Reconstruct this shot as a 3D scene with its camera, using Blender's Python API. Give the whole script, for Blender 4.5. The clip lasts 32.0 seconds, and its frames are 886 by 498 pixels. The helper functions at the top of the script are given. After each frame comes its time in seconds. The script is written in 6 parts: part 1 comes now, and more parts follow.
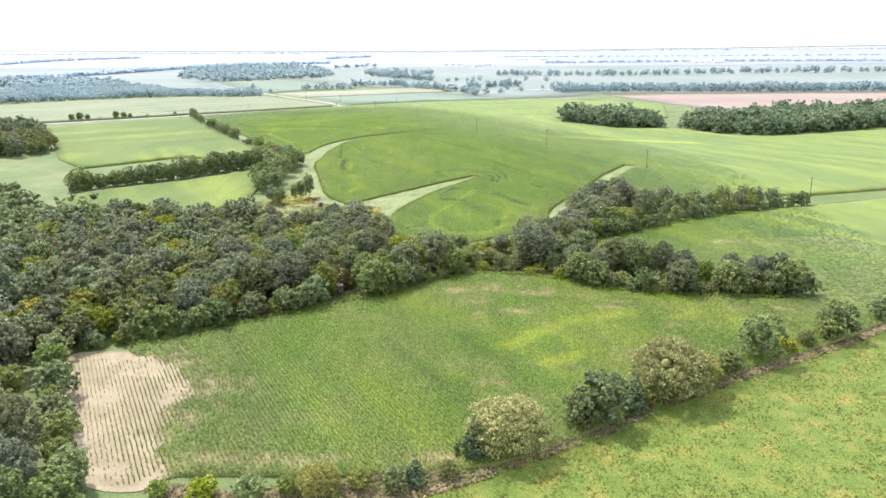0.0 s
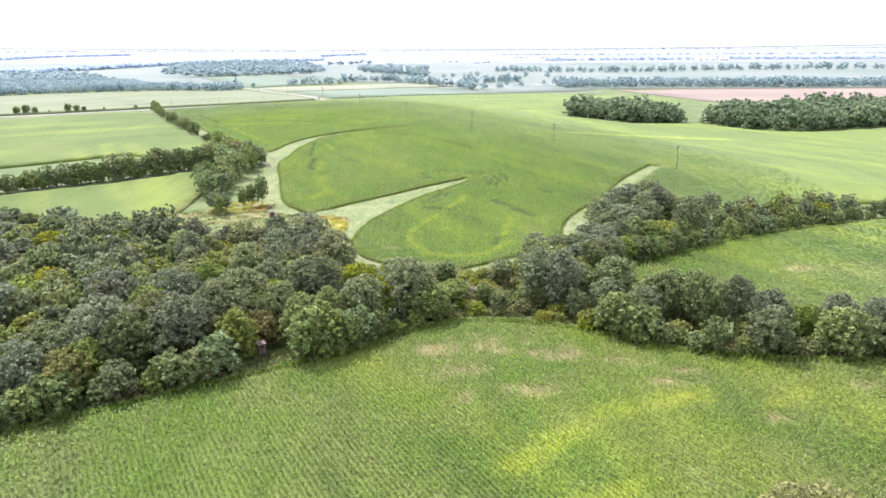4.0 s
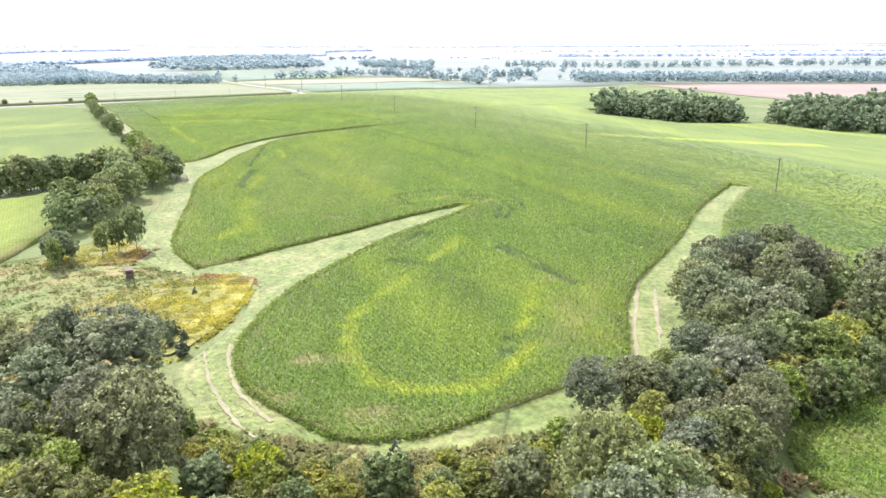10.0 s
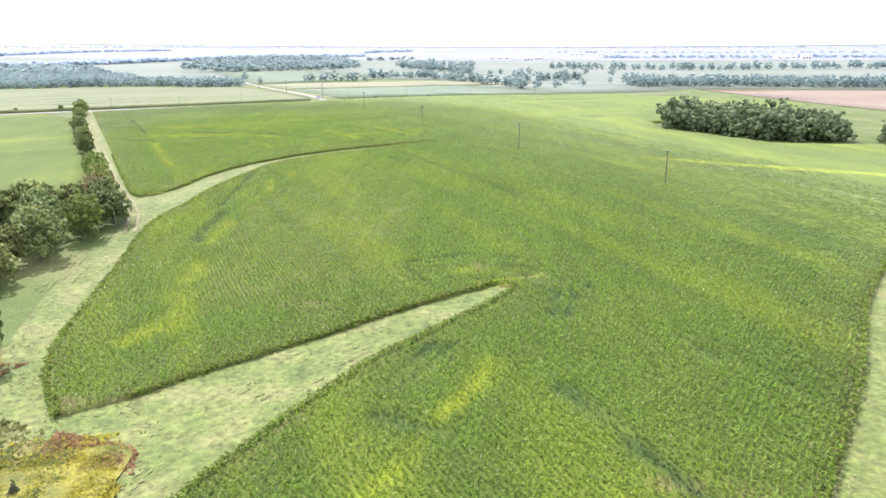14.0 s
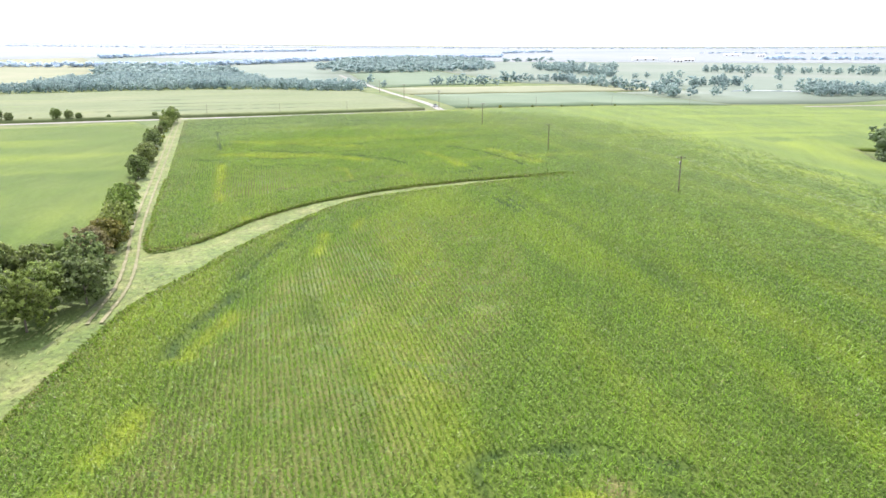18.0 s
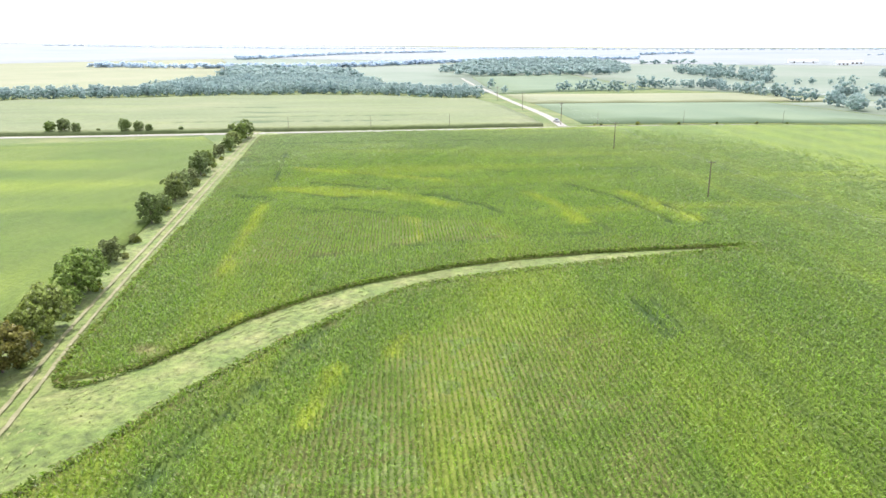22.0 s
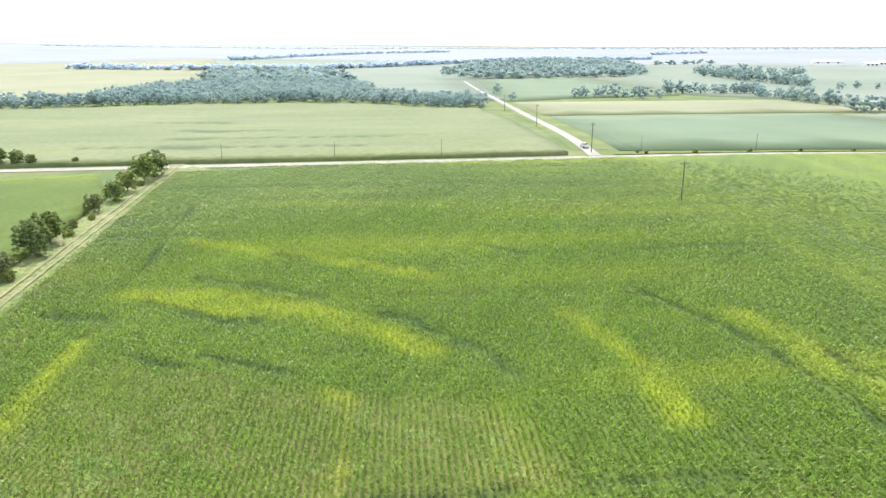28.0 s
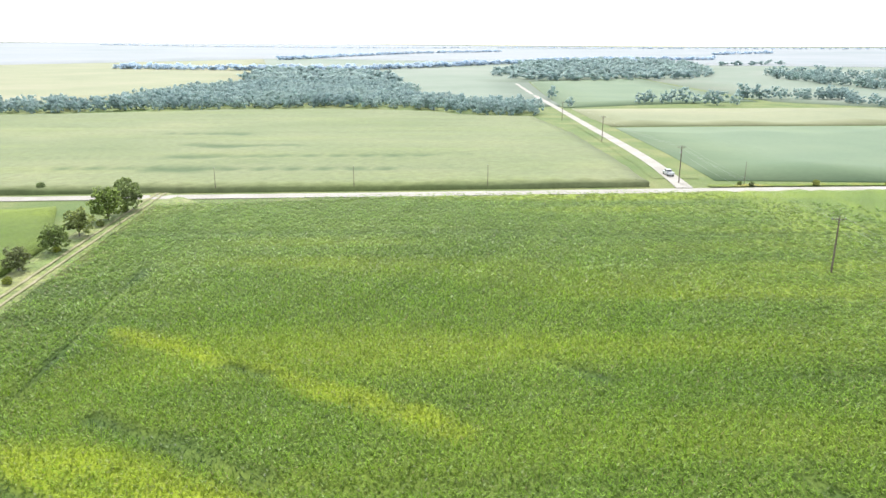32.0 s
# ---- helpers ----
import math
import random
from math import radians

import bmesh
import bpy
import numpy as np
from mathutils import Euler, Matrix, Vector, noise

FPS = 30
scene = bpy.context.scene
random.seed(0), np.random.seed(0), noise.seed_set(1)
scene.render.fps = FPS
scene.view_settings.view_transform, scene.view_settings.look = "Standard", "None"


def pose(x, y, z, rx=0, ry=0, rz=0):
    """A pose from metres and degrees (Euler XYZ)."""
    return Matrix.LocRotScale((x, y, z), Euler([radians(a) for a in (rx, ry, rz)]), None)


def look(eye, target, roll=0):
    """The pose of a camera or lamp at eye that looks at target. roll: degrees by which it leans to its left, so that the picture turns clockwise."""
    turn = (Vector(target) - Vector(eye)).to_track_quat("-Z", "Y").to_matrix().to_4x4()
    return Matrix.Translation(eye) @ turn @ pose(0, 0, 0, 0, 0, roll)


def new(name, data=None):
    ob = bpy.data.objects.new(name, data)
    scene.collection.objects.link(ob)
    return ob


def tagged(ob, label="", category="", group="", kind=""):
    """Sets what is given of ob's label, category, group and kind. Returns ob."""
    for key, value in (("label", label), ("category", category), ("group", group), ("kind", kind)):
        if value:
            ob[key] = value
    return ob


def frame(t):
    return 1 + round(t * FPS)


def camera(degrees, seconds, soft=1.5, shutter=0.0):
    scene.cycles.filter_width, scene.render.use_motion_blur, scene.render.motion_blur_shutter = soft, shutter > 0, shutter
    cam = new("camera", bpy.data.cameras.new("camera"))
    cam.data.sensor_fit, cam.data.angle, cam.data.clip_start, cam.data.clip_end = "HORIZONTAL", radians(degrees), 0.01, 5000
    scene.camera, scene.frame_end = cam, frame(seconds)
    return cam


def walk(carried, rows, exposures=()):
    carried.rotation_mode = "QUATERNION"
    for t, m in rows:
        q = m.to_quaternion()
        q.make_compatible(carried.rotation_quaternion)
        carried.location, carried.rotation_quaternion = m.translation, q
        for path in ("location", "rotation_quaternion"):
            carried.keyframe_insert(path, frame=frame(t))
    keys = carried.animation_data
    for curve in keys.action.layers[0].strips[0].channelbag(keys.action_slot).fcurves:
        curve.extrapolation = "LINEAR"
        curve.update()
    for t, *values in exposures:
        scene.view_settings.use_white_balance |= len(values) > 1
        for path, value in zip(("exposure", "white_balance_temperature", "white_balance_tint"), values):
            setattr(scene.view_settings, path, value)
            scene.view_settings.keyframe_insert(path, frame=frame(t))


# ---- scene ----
from mathutils.geometry import delaunay_2d_cdt

cam = camera(64.5, 32.0)
METRES, EYE, TILT, LEAN, TURN = 500.0, 55.0, -7.7, 3.2, 0.0
ROWS = [
    (0.0, 0.0, 0.0, 0.0, 0.41, -7.9, -2.93),
    (0.5, 0.0009, 0.0142, 0.0011, 0.4, -7.9, -2.96),
    (1.0, 0.0017, 0.029, 0.0027, 0.4, -7.9, -2.98),
    (1.5, 0.0027, 0.0442, 0.0038, 0.4, -7.88, -3.01),
    (2.0, 0.0039, 0.0595, 0.0029, 0.39, -7.85, -3.04),
    (2.5, 0.0051, 0.0752, 0.0017, 0.36, -7.83, -3.07),
    (4.5, 0.0097, 0.1417, -0.0031, 0.26, -7.9, -3.02),
    (5.0, 0.0108, 0.1585, -0.0034, 0.24, -7.92, -3.04),
    (5.5, 0.012, 0.175, -0.0035, 0.23, -7.93, -3.05),
    (6.0, 0.013, 0.1912, -0.0031, 0.21, -7.94, -3.08),
    (6.5, 0.014, 0.2071, -0.0024, 0.18, -7.96, -3.09),
    (7.0, 0.0151, 0.2227, -0.0016, 0.17, -7.95, -3.1),
    (7.5, 0.0161, 0.2382, -0.0012, 0.16, -7.93, -3.14),
    (8.0, 0.0172, 0.2537, -0.0007, 0.17, -7.92, -3.16),
    (8.5, 0.0182, 0.2696, 0.0004, 0.29, -7.94, -3.19),
    (9.0, 0.0193, 0.2854, 0.002, 0.47, -7.97, -3.23),
    (9.5, 0.02, 0.3014, 0.0038, 0.72, -8.0, -3.3),
    (10.0, 0.0205, 0.3174, 0.006, 1.04, -8.02, -3.31),
    (10.5, 0.0209, 0.3333, 0.0083, 1.56, -8.06, -3.36),
    (11.0, 0.0212, 0.3492, 0.0104, 2.03, -8.09, -3.46),
    (11.5, 0.0214, 0.364, 0.0126, 2.33, -8.09, -3.53),
    (12.0, 0.0215, 0.3797, 0.0148, 2.57, -8.09, -3.58),
    (12.5, 0.0215, 0.3955, 0.0172, 2.55, -8.09, -3.55),
    (13.0, 0.0212, 0.4114, 0.0197, 2.96, -8.11, -3.62),
    (13.5, 0.021, 0.4276, 0.0222, 3.73, -8.16, -3.74),
    (15.5, 0.019, 0.4937, 0.0325, 6.05, -8.29, -4.07),
    (16.0, 0.0183, 0.5102, 0.035, 7.47, -8.4, -4.24),
    (16.5, 0.0173, 0.5271, 0.0376, 9.28, -8.53, -4.51),
    (17.0, 0.016, 0.5441, 0.0402, 10.77, -8.65, -4.69),
    (17.5, 0.0144, 0.5609, 0.0428, 13.2, -8.86, -5.01),
    (18.0, 0.0126, 0.5778, 0.0453, 15.22, -9.05, -5.28),
    (18.5, 0.0101, 0.5947, 0.0478, 16.35, -9.15, -5.45),
    (19.0, 0.0075, 0.6118, 0.0503, 18.42, -9.34, -5.67),
    (19.5, 0.0043, 0.629, 0.0528, 19.1, -9.38, -5.7),
    (20.0, 0.0001, 0.6461, 0.0553, 20.98, -9.57, -5.96),
    (20.5, -0.0043, 0.6628, 0.0577, 22.44, -9.71, -6.1),
    (21.0, -0.0089, 0.679, 0.06, 23.4, -9.82, -6.18),
    (21.5, -0.0138, 0.6954, 0.0623, 25.2, -10.02, -6.39),
    (22.0, -0.019, 0.7115, 0.0645, 25.57, -10.04, -6.4),
    (22.5, -0.0247, 0.7268, 0.0666, 25.55, -10.04, -6.41),
    (23.0, -0.0307, 0.7416, 0.0685, 25.52, -10.04, -6.42),
    (23.5, -0.0365, 0.7555, 0.0703, 25.52, -10.04, -6.4),
    (24.0, -0.0423, 0.7688, 0.0719, 25.5, -10.05, -6.41),
    (24.5, -0.0481, 0.7822, 0.0736, 25.49, -10.05, -6.38),
    (25.0, -0.0537, 0.7954, 0.0754, 25.47, -10.05, -6.34),
    (25.5, -0.0593, 0.8085, 0.0771, 25.47, -10.04, -6.36),
    (27.5, -0.0814, 0.86, 0.0835, 25.45, -10.07, -6.33),
    (28.0, -0.0869, 0.8726, 0.0851, 25.99, -10.12, -6.39),
    (28.5, -0.0921, 0.885, 0.0867, 26.59, -10.2, -6.47),
    (29.0, -0.0973, 0.8973, 0.0884, 27.72, -10.36, -6.6),
    (29.5, -0.1024, 0.9089, 0.0898, 29.91, -10.6, -6.87),
    (30.0, -0.1078, 0.9203, 0.0913, 30.13, -10.65, -6.87),
    (30.5, -0.1134, 0.9313, 0.0927, 30.11, -10.65, -6.87),
    (31.0, -0.1192, 0.9422, 0.0941, 30.09, -10.64, -6.86),
    (31.5, -0.1252, 0.9531, 0.0955, 30.07, -10.64, -6.85),
    (32.0, -0.1313, 0.964, 0.0969, 30.06, -10.63, -6.83),
]
walk(cam, [(t, pose(0, 0, EYE, TILT, LEAN, TURN) @ pose(METRES * x, METRES * y, METRES * z, 90 + pitch, roll, yaw)) for t, x, y, z, yaw, pitch, roll in ROWS],
     exposures=[(0.0, 0.78, 6050, 22), (5.0, 0.88, 6000, 26), (8.0, 1.1, 6000, 28), (10.0, 0.97, 6100, 27), (12.0, 0.78, 6200, 26), (16.0, 0.69, 6350, 18), (20.0, 0.65, 6450, 13), (24.0, 0.64, 6450, 11), (32.0, 0.55, 6500, 9)])

# ---- light: hazy late-summer noon, sun ahead and to the west of the flight ----
SUN_AZ, SUN_EL = radians(-41), radians(55)
world = bpy.data.worlds.new("sky")
scene.world = world
world.use_nodes = True
wn = world.node_tree
sky = wn.nodes.new("ShaderNodeTexSky")
sky.sky_type, sky.sun_disc = "NISHITA", False
sky.sun_elevation, sky.sun_rotation = SUN_EL, SUN_AZ
sky.air_density, sky.dust_density, sky.ozone_density, sky.altitude = 1.0, 2.0, 1.5, 200
wn.nodes["Background"].inputs[1].default_value = 0.1
wn.links.new(sky.outputs[0], wn.nodes["Background"].inputs[0])
veil = wn.nodes.new("ShaderNodeBackground")  # thin white overcast, even over the whole sky
veil.inputs[0].default_value, veil.inputs[1].default_value = (0.97, 0.98, 1.0, 1), 0.85
both = wn.nodes.new("ShaderNodeAddShader")
wn.links.new(wn.nodes["Background"].outputs[0], both.inputs[0])
wn.links.new(veil.outputs[0], both.inputs[1])
wn.links.new(both.outputs[0], wn.nodes["World Output"].inputs[0])
sun = new("sun", bpy.data.lights.new("sun", "SUN"))
sun.data.energy, sun.data.angle, sun.data.color = 4.2, radians(1.5), (1.0, 0.96, 0.9)
sun_way = Vector((math.sin(SUN_AZ) * math.cos(SUN_EL), math.cos(SUN_AZ) * math.cos(SUN_EL), math.sin(SUN_EL)))
sun.matrix_world = look(sun_way * 300 + Vector((0, 300, 0)), (0, 300, 0))

# ---- materials ----


def surface(name, tones, coarse=0.02, fine=1.5, rough=0.85, bump=0.3, depth=0.2, vary=0.25, hue=0.0, island=0.0, crop=False, leaf=0.0, sheen=0.0, rows=0.0, spec=0.3):
    """A rough natural surface: three tones at a coarse scale, grain at a fine one, relief from the grain."""
    m = bpy.data.materials.new(name)
    m.use_nodes = True
    t, n, ln = m.node_tree, m.node_tree.nodes, m.node_tree.links.new
    bsdf = n["Principled BSDF"]
    place = n.new("ShaderNodeTexCoord").outputs["Object"]
    big = n.new("ShaderNodeTexNoise")
    big.inputs["Scale"].default_value, big.inputs["Detail"].default_value, big.inputs["Roughness"].default_value = coarse, 5, 0.6
    ln(place, big.inputs["Vector"])
    ramp = n.new("ShaderNodeValToRGB")
    ramp.color_ramp.elements[0].position, ramp.color_ramp.elements[1].position = 0.33, 0.68
    ramp.color_ramp.elements[0].color, ramp.color_ramp.elements[1].color = (*tones[0], 1), (*tones[2], 1)
    ramp.color_ramp.elements.new(0.5).color = (*tones[1], 1)
    ln(big.outputs["Fac"], ramp.inputs[0])
    colour = ramp.outputs[0]
    if crop:
        # the floor tone is a darkened green that paints shade below corn leaves
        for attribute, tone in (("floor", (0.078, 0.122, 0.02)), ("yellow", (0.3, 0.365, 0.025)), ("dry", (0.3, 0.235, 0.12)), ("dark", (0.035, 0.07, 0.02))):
            a = n.new("ShaderNodeAttribute")
            a.attribute_name = attribute
            mix = n.new("ShaderNodeMix")
            mix.data_type = "RGBA"
            mix.inputs[7].default_value = (*tone, 1)
            ln(a.outputs["Fac"], mix.inputs[0])
            ln(colour, mix.inputs[6])
            colour = mix.outputs[2]
    small = n.new("ShaderNodeTexNoise")
    small.inputs["Scale"].default_value, small.inputs["Detail"].default_value, small.inputs["Roughness"].default_value = fine, 6, 0.7
    ln(place, small.inputs["Vector"])
    grain = n.new("ShaderNodeMapRange")
    grain.inputs["From Min"].default_value, grain.inputs["From Max"].default_value = 0.3, 0.7
    grain.inputs["To Min"].default_value, grain.inputs["To Max"].default_value = 1 - vary, 1 + vary
    ln(small.outputs["Fac"], grain.inputs["Value"])
    value, relief = grain.outputs[0], small.outputs["Fac"]
    if rows:
        turn = n.new("ShaderNodeMapping")
        turn.inputs["Rotation"].default_value = (0, 0, -ROW_ANGLE)
        ln(place, turn.inputs["Vector"])
        wave = n.new("ShaderNodeTexWave")
        wave.inputs["Scale"].default_value, wave.inputs["Distortion"].default_value, wave.inputs["Detail"].default_value = 0.314 / 0.762, 1.2, 2
        wave.inputs["Detail Scale"].default_value = 0.6
        ln(turn.outputs[0], wave.inputs["Vector"])
        # stripes at row pitch darken the colour as shade between crop rows
        row_shade = n.new("ShaderNodeMapRange")
        row_shade.inputs["To Min"].default_value, row_shade.inputs["To Max"].default_value = 1 - rows, 1 + rows * 0.5
        ln(wave.outputs["Fac"], row_shade.inputs["Value"])
        both = n.new("ShaderNodeMath")
        both.operation = "MULTIPLY"
        ln(value, both.inputs[0])
        ln(row_shade.outputs[0], both.inputs[1])
        value = both.outputs[0]
        long = n.new("ShaderNodeMapping")
        long.inputs["Rotation"].default_value, long.inputs["Scale"].default_value = (0, 0, -ROW_ANGLE), (0.3, 0.02, 0.1)
        ln(place, long.inputs["Vector"])
        streak = n.new("ShaderNodeTexNoise")
        streak.inputs["Scale"].default_value, streak.inputs["Detail"].default_value, streak.inputs["Roughness"].default_value = 1.0, 4, 0.65
        ln(long.outputs[0], streak.inputs["Vector"])
        tone = n.new("ShaderNodeMapRange")
        tone.inputs["From Min"].default_value, tone.inputs["From Max"].default_value = 0.3, 0.7
        tone.inputs["To Min"].default_value, tone.inputs["To Max"].default_value = 0.9, 1.1
        ln(streak.outputs["Fac"], tone.inputs["Value"])
        both = n.new("ShaderNodeMath")
        both.operation = "MULTIPLY"
        ln(value, both.inputs[0])
        ln(tone.outputs[0], both.inputs[1])
        value = both.outputs[0]
    if island:
        geo = n.new("ShaderNodeNewGeometry")
        spread = n.new("ShaderNodeMapRange")
        spread.inputs["To Min"].default_value, spread.inputs["To Max"].default_value = 1 - island, 1 + island
        ln(geo.outputs["Random Per Island"], spread.inputs["Value"])
        both = n.new("ShaderNodeMath")
        both.operation = "MULTIPLY"
        ln(value, both.inputs[0])
        ln(spread.outputs[0], both.inputs[1])
        value = both.outputs[0]
    hsv = n.new("ShaderNodeHueSaturation")
    ln(colour, hsv.inputs["Color"])
    ln(value, hsv.inputs["Value"])
    if hue:
        info = n.new("ShaderNodeObjectInfo")
        shift = n.new("ShaderNodeMapRange")
        shift.inputs["To Min"].default_value, shift.inputs["To Max"].default_value = 0.5 - hue, 0.5 + hue * 0.45
        ln(info.outputs["Random"], shift.inputs["Value"])
        ln(shift.outputs[0], hsv.inputs["Hue"])
        ten = n.new("ShaderNodeMath")
        ten.operation = "MULTIPLY"
        ten.inputs[1].default_value = 7.31
        ln(info.outputs["Random"], ten.inputs[0])
        fract = n.new("ShaderNodeMath")
        fract.operation = "FRACT"
        ln(ten.outputs[0], fract.inputs[0])
        sat = n.new("ShaderNodeMapRange")
        sat.inputs["To Min"].default_value, sat.inputs["To Max"].default_value = 0.85, 1.15
        ln(fract.outputs[0], sat.inputs["Value"])
        ln(sat.outputs[0], hsv.inputs["Saturation"])
        other = n.new("ShaderNodeMath")
        other.operation = "PINGPONG"
        other.inputs[1].default_value = 0.09
        ln(info.outputs["Random"], other.inputs[0])
        level = n.new("ShaderNodeMapRange")
        level.inputs["From Max"].default_value = 0.09
        level.inputs["To Min"].default_value, level.inputs["To Max"].default_value = 0.78, 1.22
        ln(other.outputs[0], level.inputs["Value"])
        shade = n.new("ShaderNodeMath")
        shade.operation = "MULTIPLY"
        ln(value, shade.inputs[0])
        ln(level.outputs[0], shade.inputs[1])
        ln(shade.outputs[0], hsv.inputs["Value"])
    ln(hsv.outputs[0], bsdf.inputs["Base Color"])
    bsdf.inputs["Roughness"].default_value, bsdf.inputs["Specular IOR Level"].default_value = rough, spec
    bsdf.inputs["Sheen Weight"].default_value, bsdf.inputs["Sheen Roughness"].default_value = sheen, 0.4
    if crop and sheen:
        under = n.new("ShaderNodeAttribute")
        under.attribute_name = "floor"
        canopy = n.new("ShaderNodeMapRange")
        canopy.inputs["To Min"].default_value, canopy.inputs["To Max"].default_value = sheen, 0.0
        ln(under.outputs["Fac"], canopy.inputs["Value"])
        ln(canopy.outputs[0], bsdf.inputs["Sheen Weight"])
    if bump:
        b = n.new("ShaderNodeBump")
        b.inputs["Strength"].default_value, b.inputs["Distance"].default_value = bump, depth
        ln(relief, b.inputs["Height"])
        ln(b.outputs[0], bsdf.inputs["Normal"])
    if leaf:
        thin = n.new("ShaderNodeBsdfTranslucent")
        ln(hsv.outputs[0], thin.inputs["Color"])
        blend = n.new("ShaderNodeMixShader")
        blend.inputs[0].default_value = leaf
        ln(bsdf.outputs[0], blend.inputs[1])
        ln(thin.outputs[0], blend.inputs[2])
        ln(blend.outputs[0], n["Material Output"].inputs["Surface"])
    return m


NORTH, EAST = (-0.53, 0.848), (0.848, 0.53)
ROW = (-0.5, 0.866)
ROW_ANGLE = math.atan2(ROW[1], ROW[0]) - math.pi / 2

GRASS = surface("rough_grass", [(0.070, 0.114, 0.024), (0.098, 0.135, 0.035), (0.148, 0.164, 0.056)], 0.05, 2.2, vary=0.35, bump=0.6, sheen=0.0)
PASTURE = surface("pasture_grass", [(0.082, 0.127, 0.013), (0.108, 0.151, 0.018), (0.179, 0.172, 0.028)], 0.22, 3.2, vary=0.55, bump=1.0, sheen=0)
MOWN = surface("mown_waterway_grass", [(0.095, 0.14, 0.029), (0.129, 0.167, 0.04), (0.185, 0.197, 0.068)], 0.15, 0.9, vary=0.55, bump=1.0, sheen=0.08)
MEADOW = surface("weedy_meadow", [(0.112, 0.151, 0.030), (0.161, 0.173, 0.043), (0.239, 0.194, 0.062)], 0.07, 1.3, vary=0.4, bump=0.9, depth=0.4, sheen=0.1)
GOLDEN = surface("goldenrod_bloom", [(0.117, 0.138, 0.033), (0.216, 0.212, 0.040), (0.306, 0.285, 0.044)], 0.15, 1.5, vary=0.35, bump=0.9, depth=0.4)
SOIL = surface("dry_soil", [(0.185, 0.154, 0.084), (0.223, 0.188, 0.103), (0.260, 0.225, 0.129)], 0.2, 2.5, bump=0.3)
GRAVEL = surface("pale_gravel", [(0.23, 0.216, 0.191), (0.275, 0.262, 0.23), (0.31, 0.297, 0.266)], 0.1, 3, bump=0.2)
CORN = surface("corn_canopy", [(0.084, 0.135, 0.027), (0.095, 0.148, 0.030), (0.109, 0.159, 0.033)], 0.035, 1.8, vary=0.25, bump=0.6, depth=0.4, crop=True, rows=0.12, spec=0.1, sheen=0.08)
BLADE = surface("corn_leaf", [(0.147, 0.258, 0.022), (0.164, 0.281, 0.027), (0.194, 0.309, 0.032)], 0.035, 2.0, vary=0.15, bump=0, crop=True, island=0.52, leaf=0.55, rough=0.4, rows=0.001, spec=0.25, sheen=0.1)
GREENFIELD = surface("even_green_crop", [(0.069, 0.114, 0.018), (0.087, 0.131, 0.022), (0.108, 0.150, 0.028)], 0.02, 1.2, vary=0.3, bump=0.8, depth=0.3, crop=True, rows=0.1, spec=0.1, sheen=0.06)
SOY = surface("blue_green_beans", [(0.081, 0.129, 0.065), (0.097, 0.143, 0.074), (0.113, 0.158, 0.081)], 0.02, 0.6, vary=0.1, bump=0.3, sheen=0.08)
# corn tones made paler and greyer to stand in for haze
PALECORN = surface("ripening_corn", [(0.114, 0.144, 0.059), (0.134, 0.161, 0.073), (0.160, 0.178, 0.086)], 0.012, 0.4, vary=0.2, bump=0.5, crop=True, spec=0.1, sheen=0.08)
HAY = surface("cut_hay_stubble", [(0.148, 0.165, 0.081), (0.177, 0.188, 0.097), (0.211, 0.205, 0.119)], 0.008, 0.3, vary=0.1, bump=0.2, sheen=0.07)
REDFIELD = surface("red_brown_fallow", [(0.161, 0.108, 0.069), (0.190, 0.134, 0.084), (0.201, 0.164, 0.093)], 0.015, 0.3, vary=0.1, bump=0.2, sheen=0.12)
# FARLAND and HAZELAND: base colours greyed and blued to imitate haze
FARLAND = surface("haze_greyed_farmland", [(0.089, 0.128, 0.080), (0.121, 0.156, 0.107), (0.161, 0.179, 0.139)], 0.004, 0.1, vary=0.08, bump=0.0, sheen=0.12)
HAZELAND = surface("haze_tinted_plain", [(0.136, 0.162, 0.163), (0.166, 0.184, 0.190), (0.188, 0.199, 0.212)], 0.0025, 0.05, vary=0.05, bump=0.0, sheen=0.18)
RUSSETLEAF = surface("russet_foliage", [(0.158, 0.165, 0.053), (0.210, 0.205, 0.065), (0.273, 0.250, 0.089)], 0.3, 2.5, vary=0.3, bump=0, hue=0.03, island=0.55, leaf=0.4, rough=0.6)
LEAF = surface("broadleaf_foliage", [(0.134, 0.170, 0.068), (0.183, 0.222, 0.093), (0.247, 0.287, 0.130)], 0.3, 2.5, vary=0.3, bump=0, hue=0.028, island=0.6, leaf=0.48, rough=0.55, spec=0.2, sheen=0.03)
# paler than LEAF: haze over the hedges put into tones and sheen
HEDGELEAF = surface("haze_lifted_hedge_foliage", [(0.146, 0.198, 0.061), (0.200, 0.259, 0.084), (0.270, 0.334, 0.116)], 0.3, 2.5, vary=0.3, bump=0, hue=0.02, island=0.6, leaf=0.48, rough=0.55, spec=0.3, sheen=0.08)
OAKLEAF = surface("oak_foliage", [(0.120, 0.150, 0.072), (0.164, 0.197, 0.098), (0.215, 0.254, 0.131)], 0.3, 2.5, vary=0.3, bump=0, hue=0.028, island=0.6, leaf=0.45, rough=0.5, spec=0.22, sheen=0.03)
FRESHLEAF = surface("fresh_green_foliage", [(0.150, 0.201, 0.051), (0.207, 0.256, 0.068), (0.278, 0.319, 0.092)], 0.3, 2.5, vary=0.3, bump=0, hue=0.03, island=0.6, leaf=0.48, rough=0.55, spec=0.3, sheen=0.05)
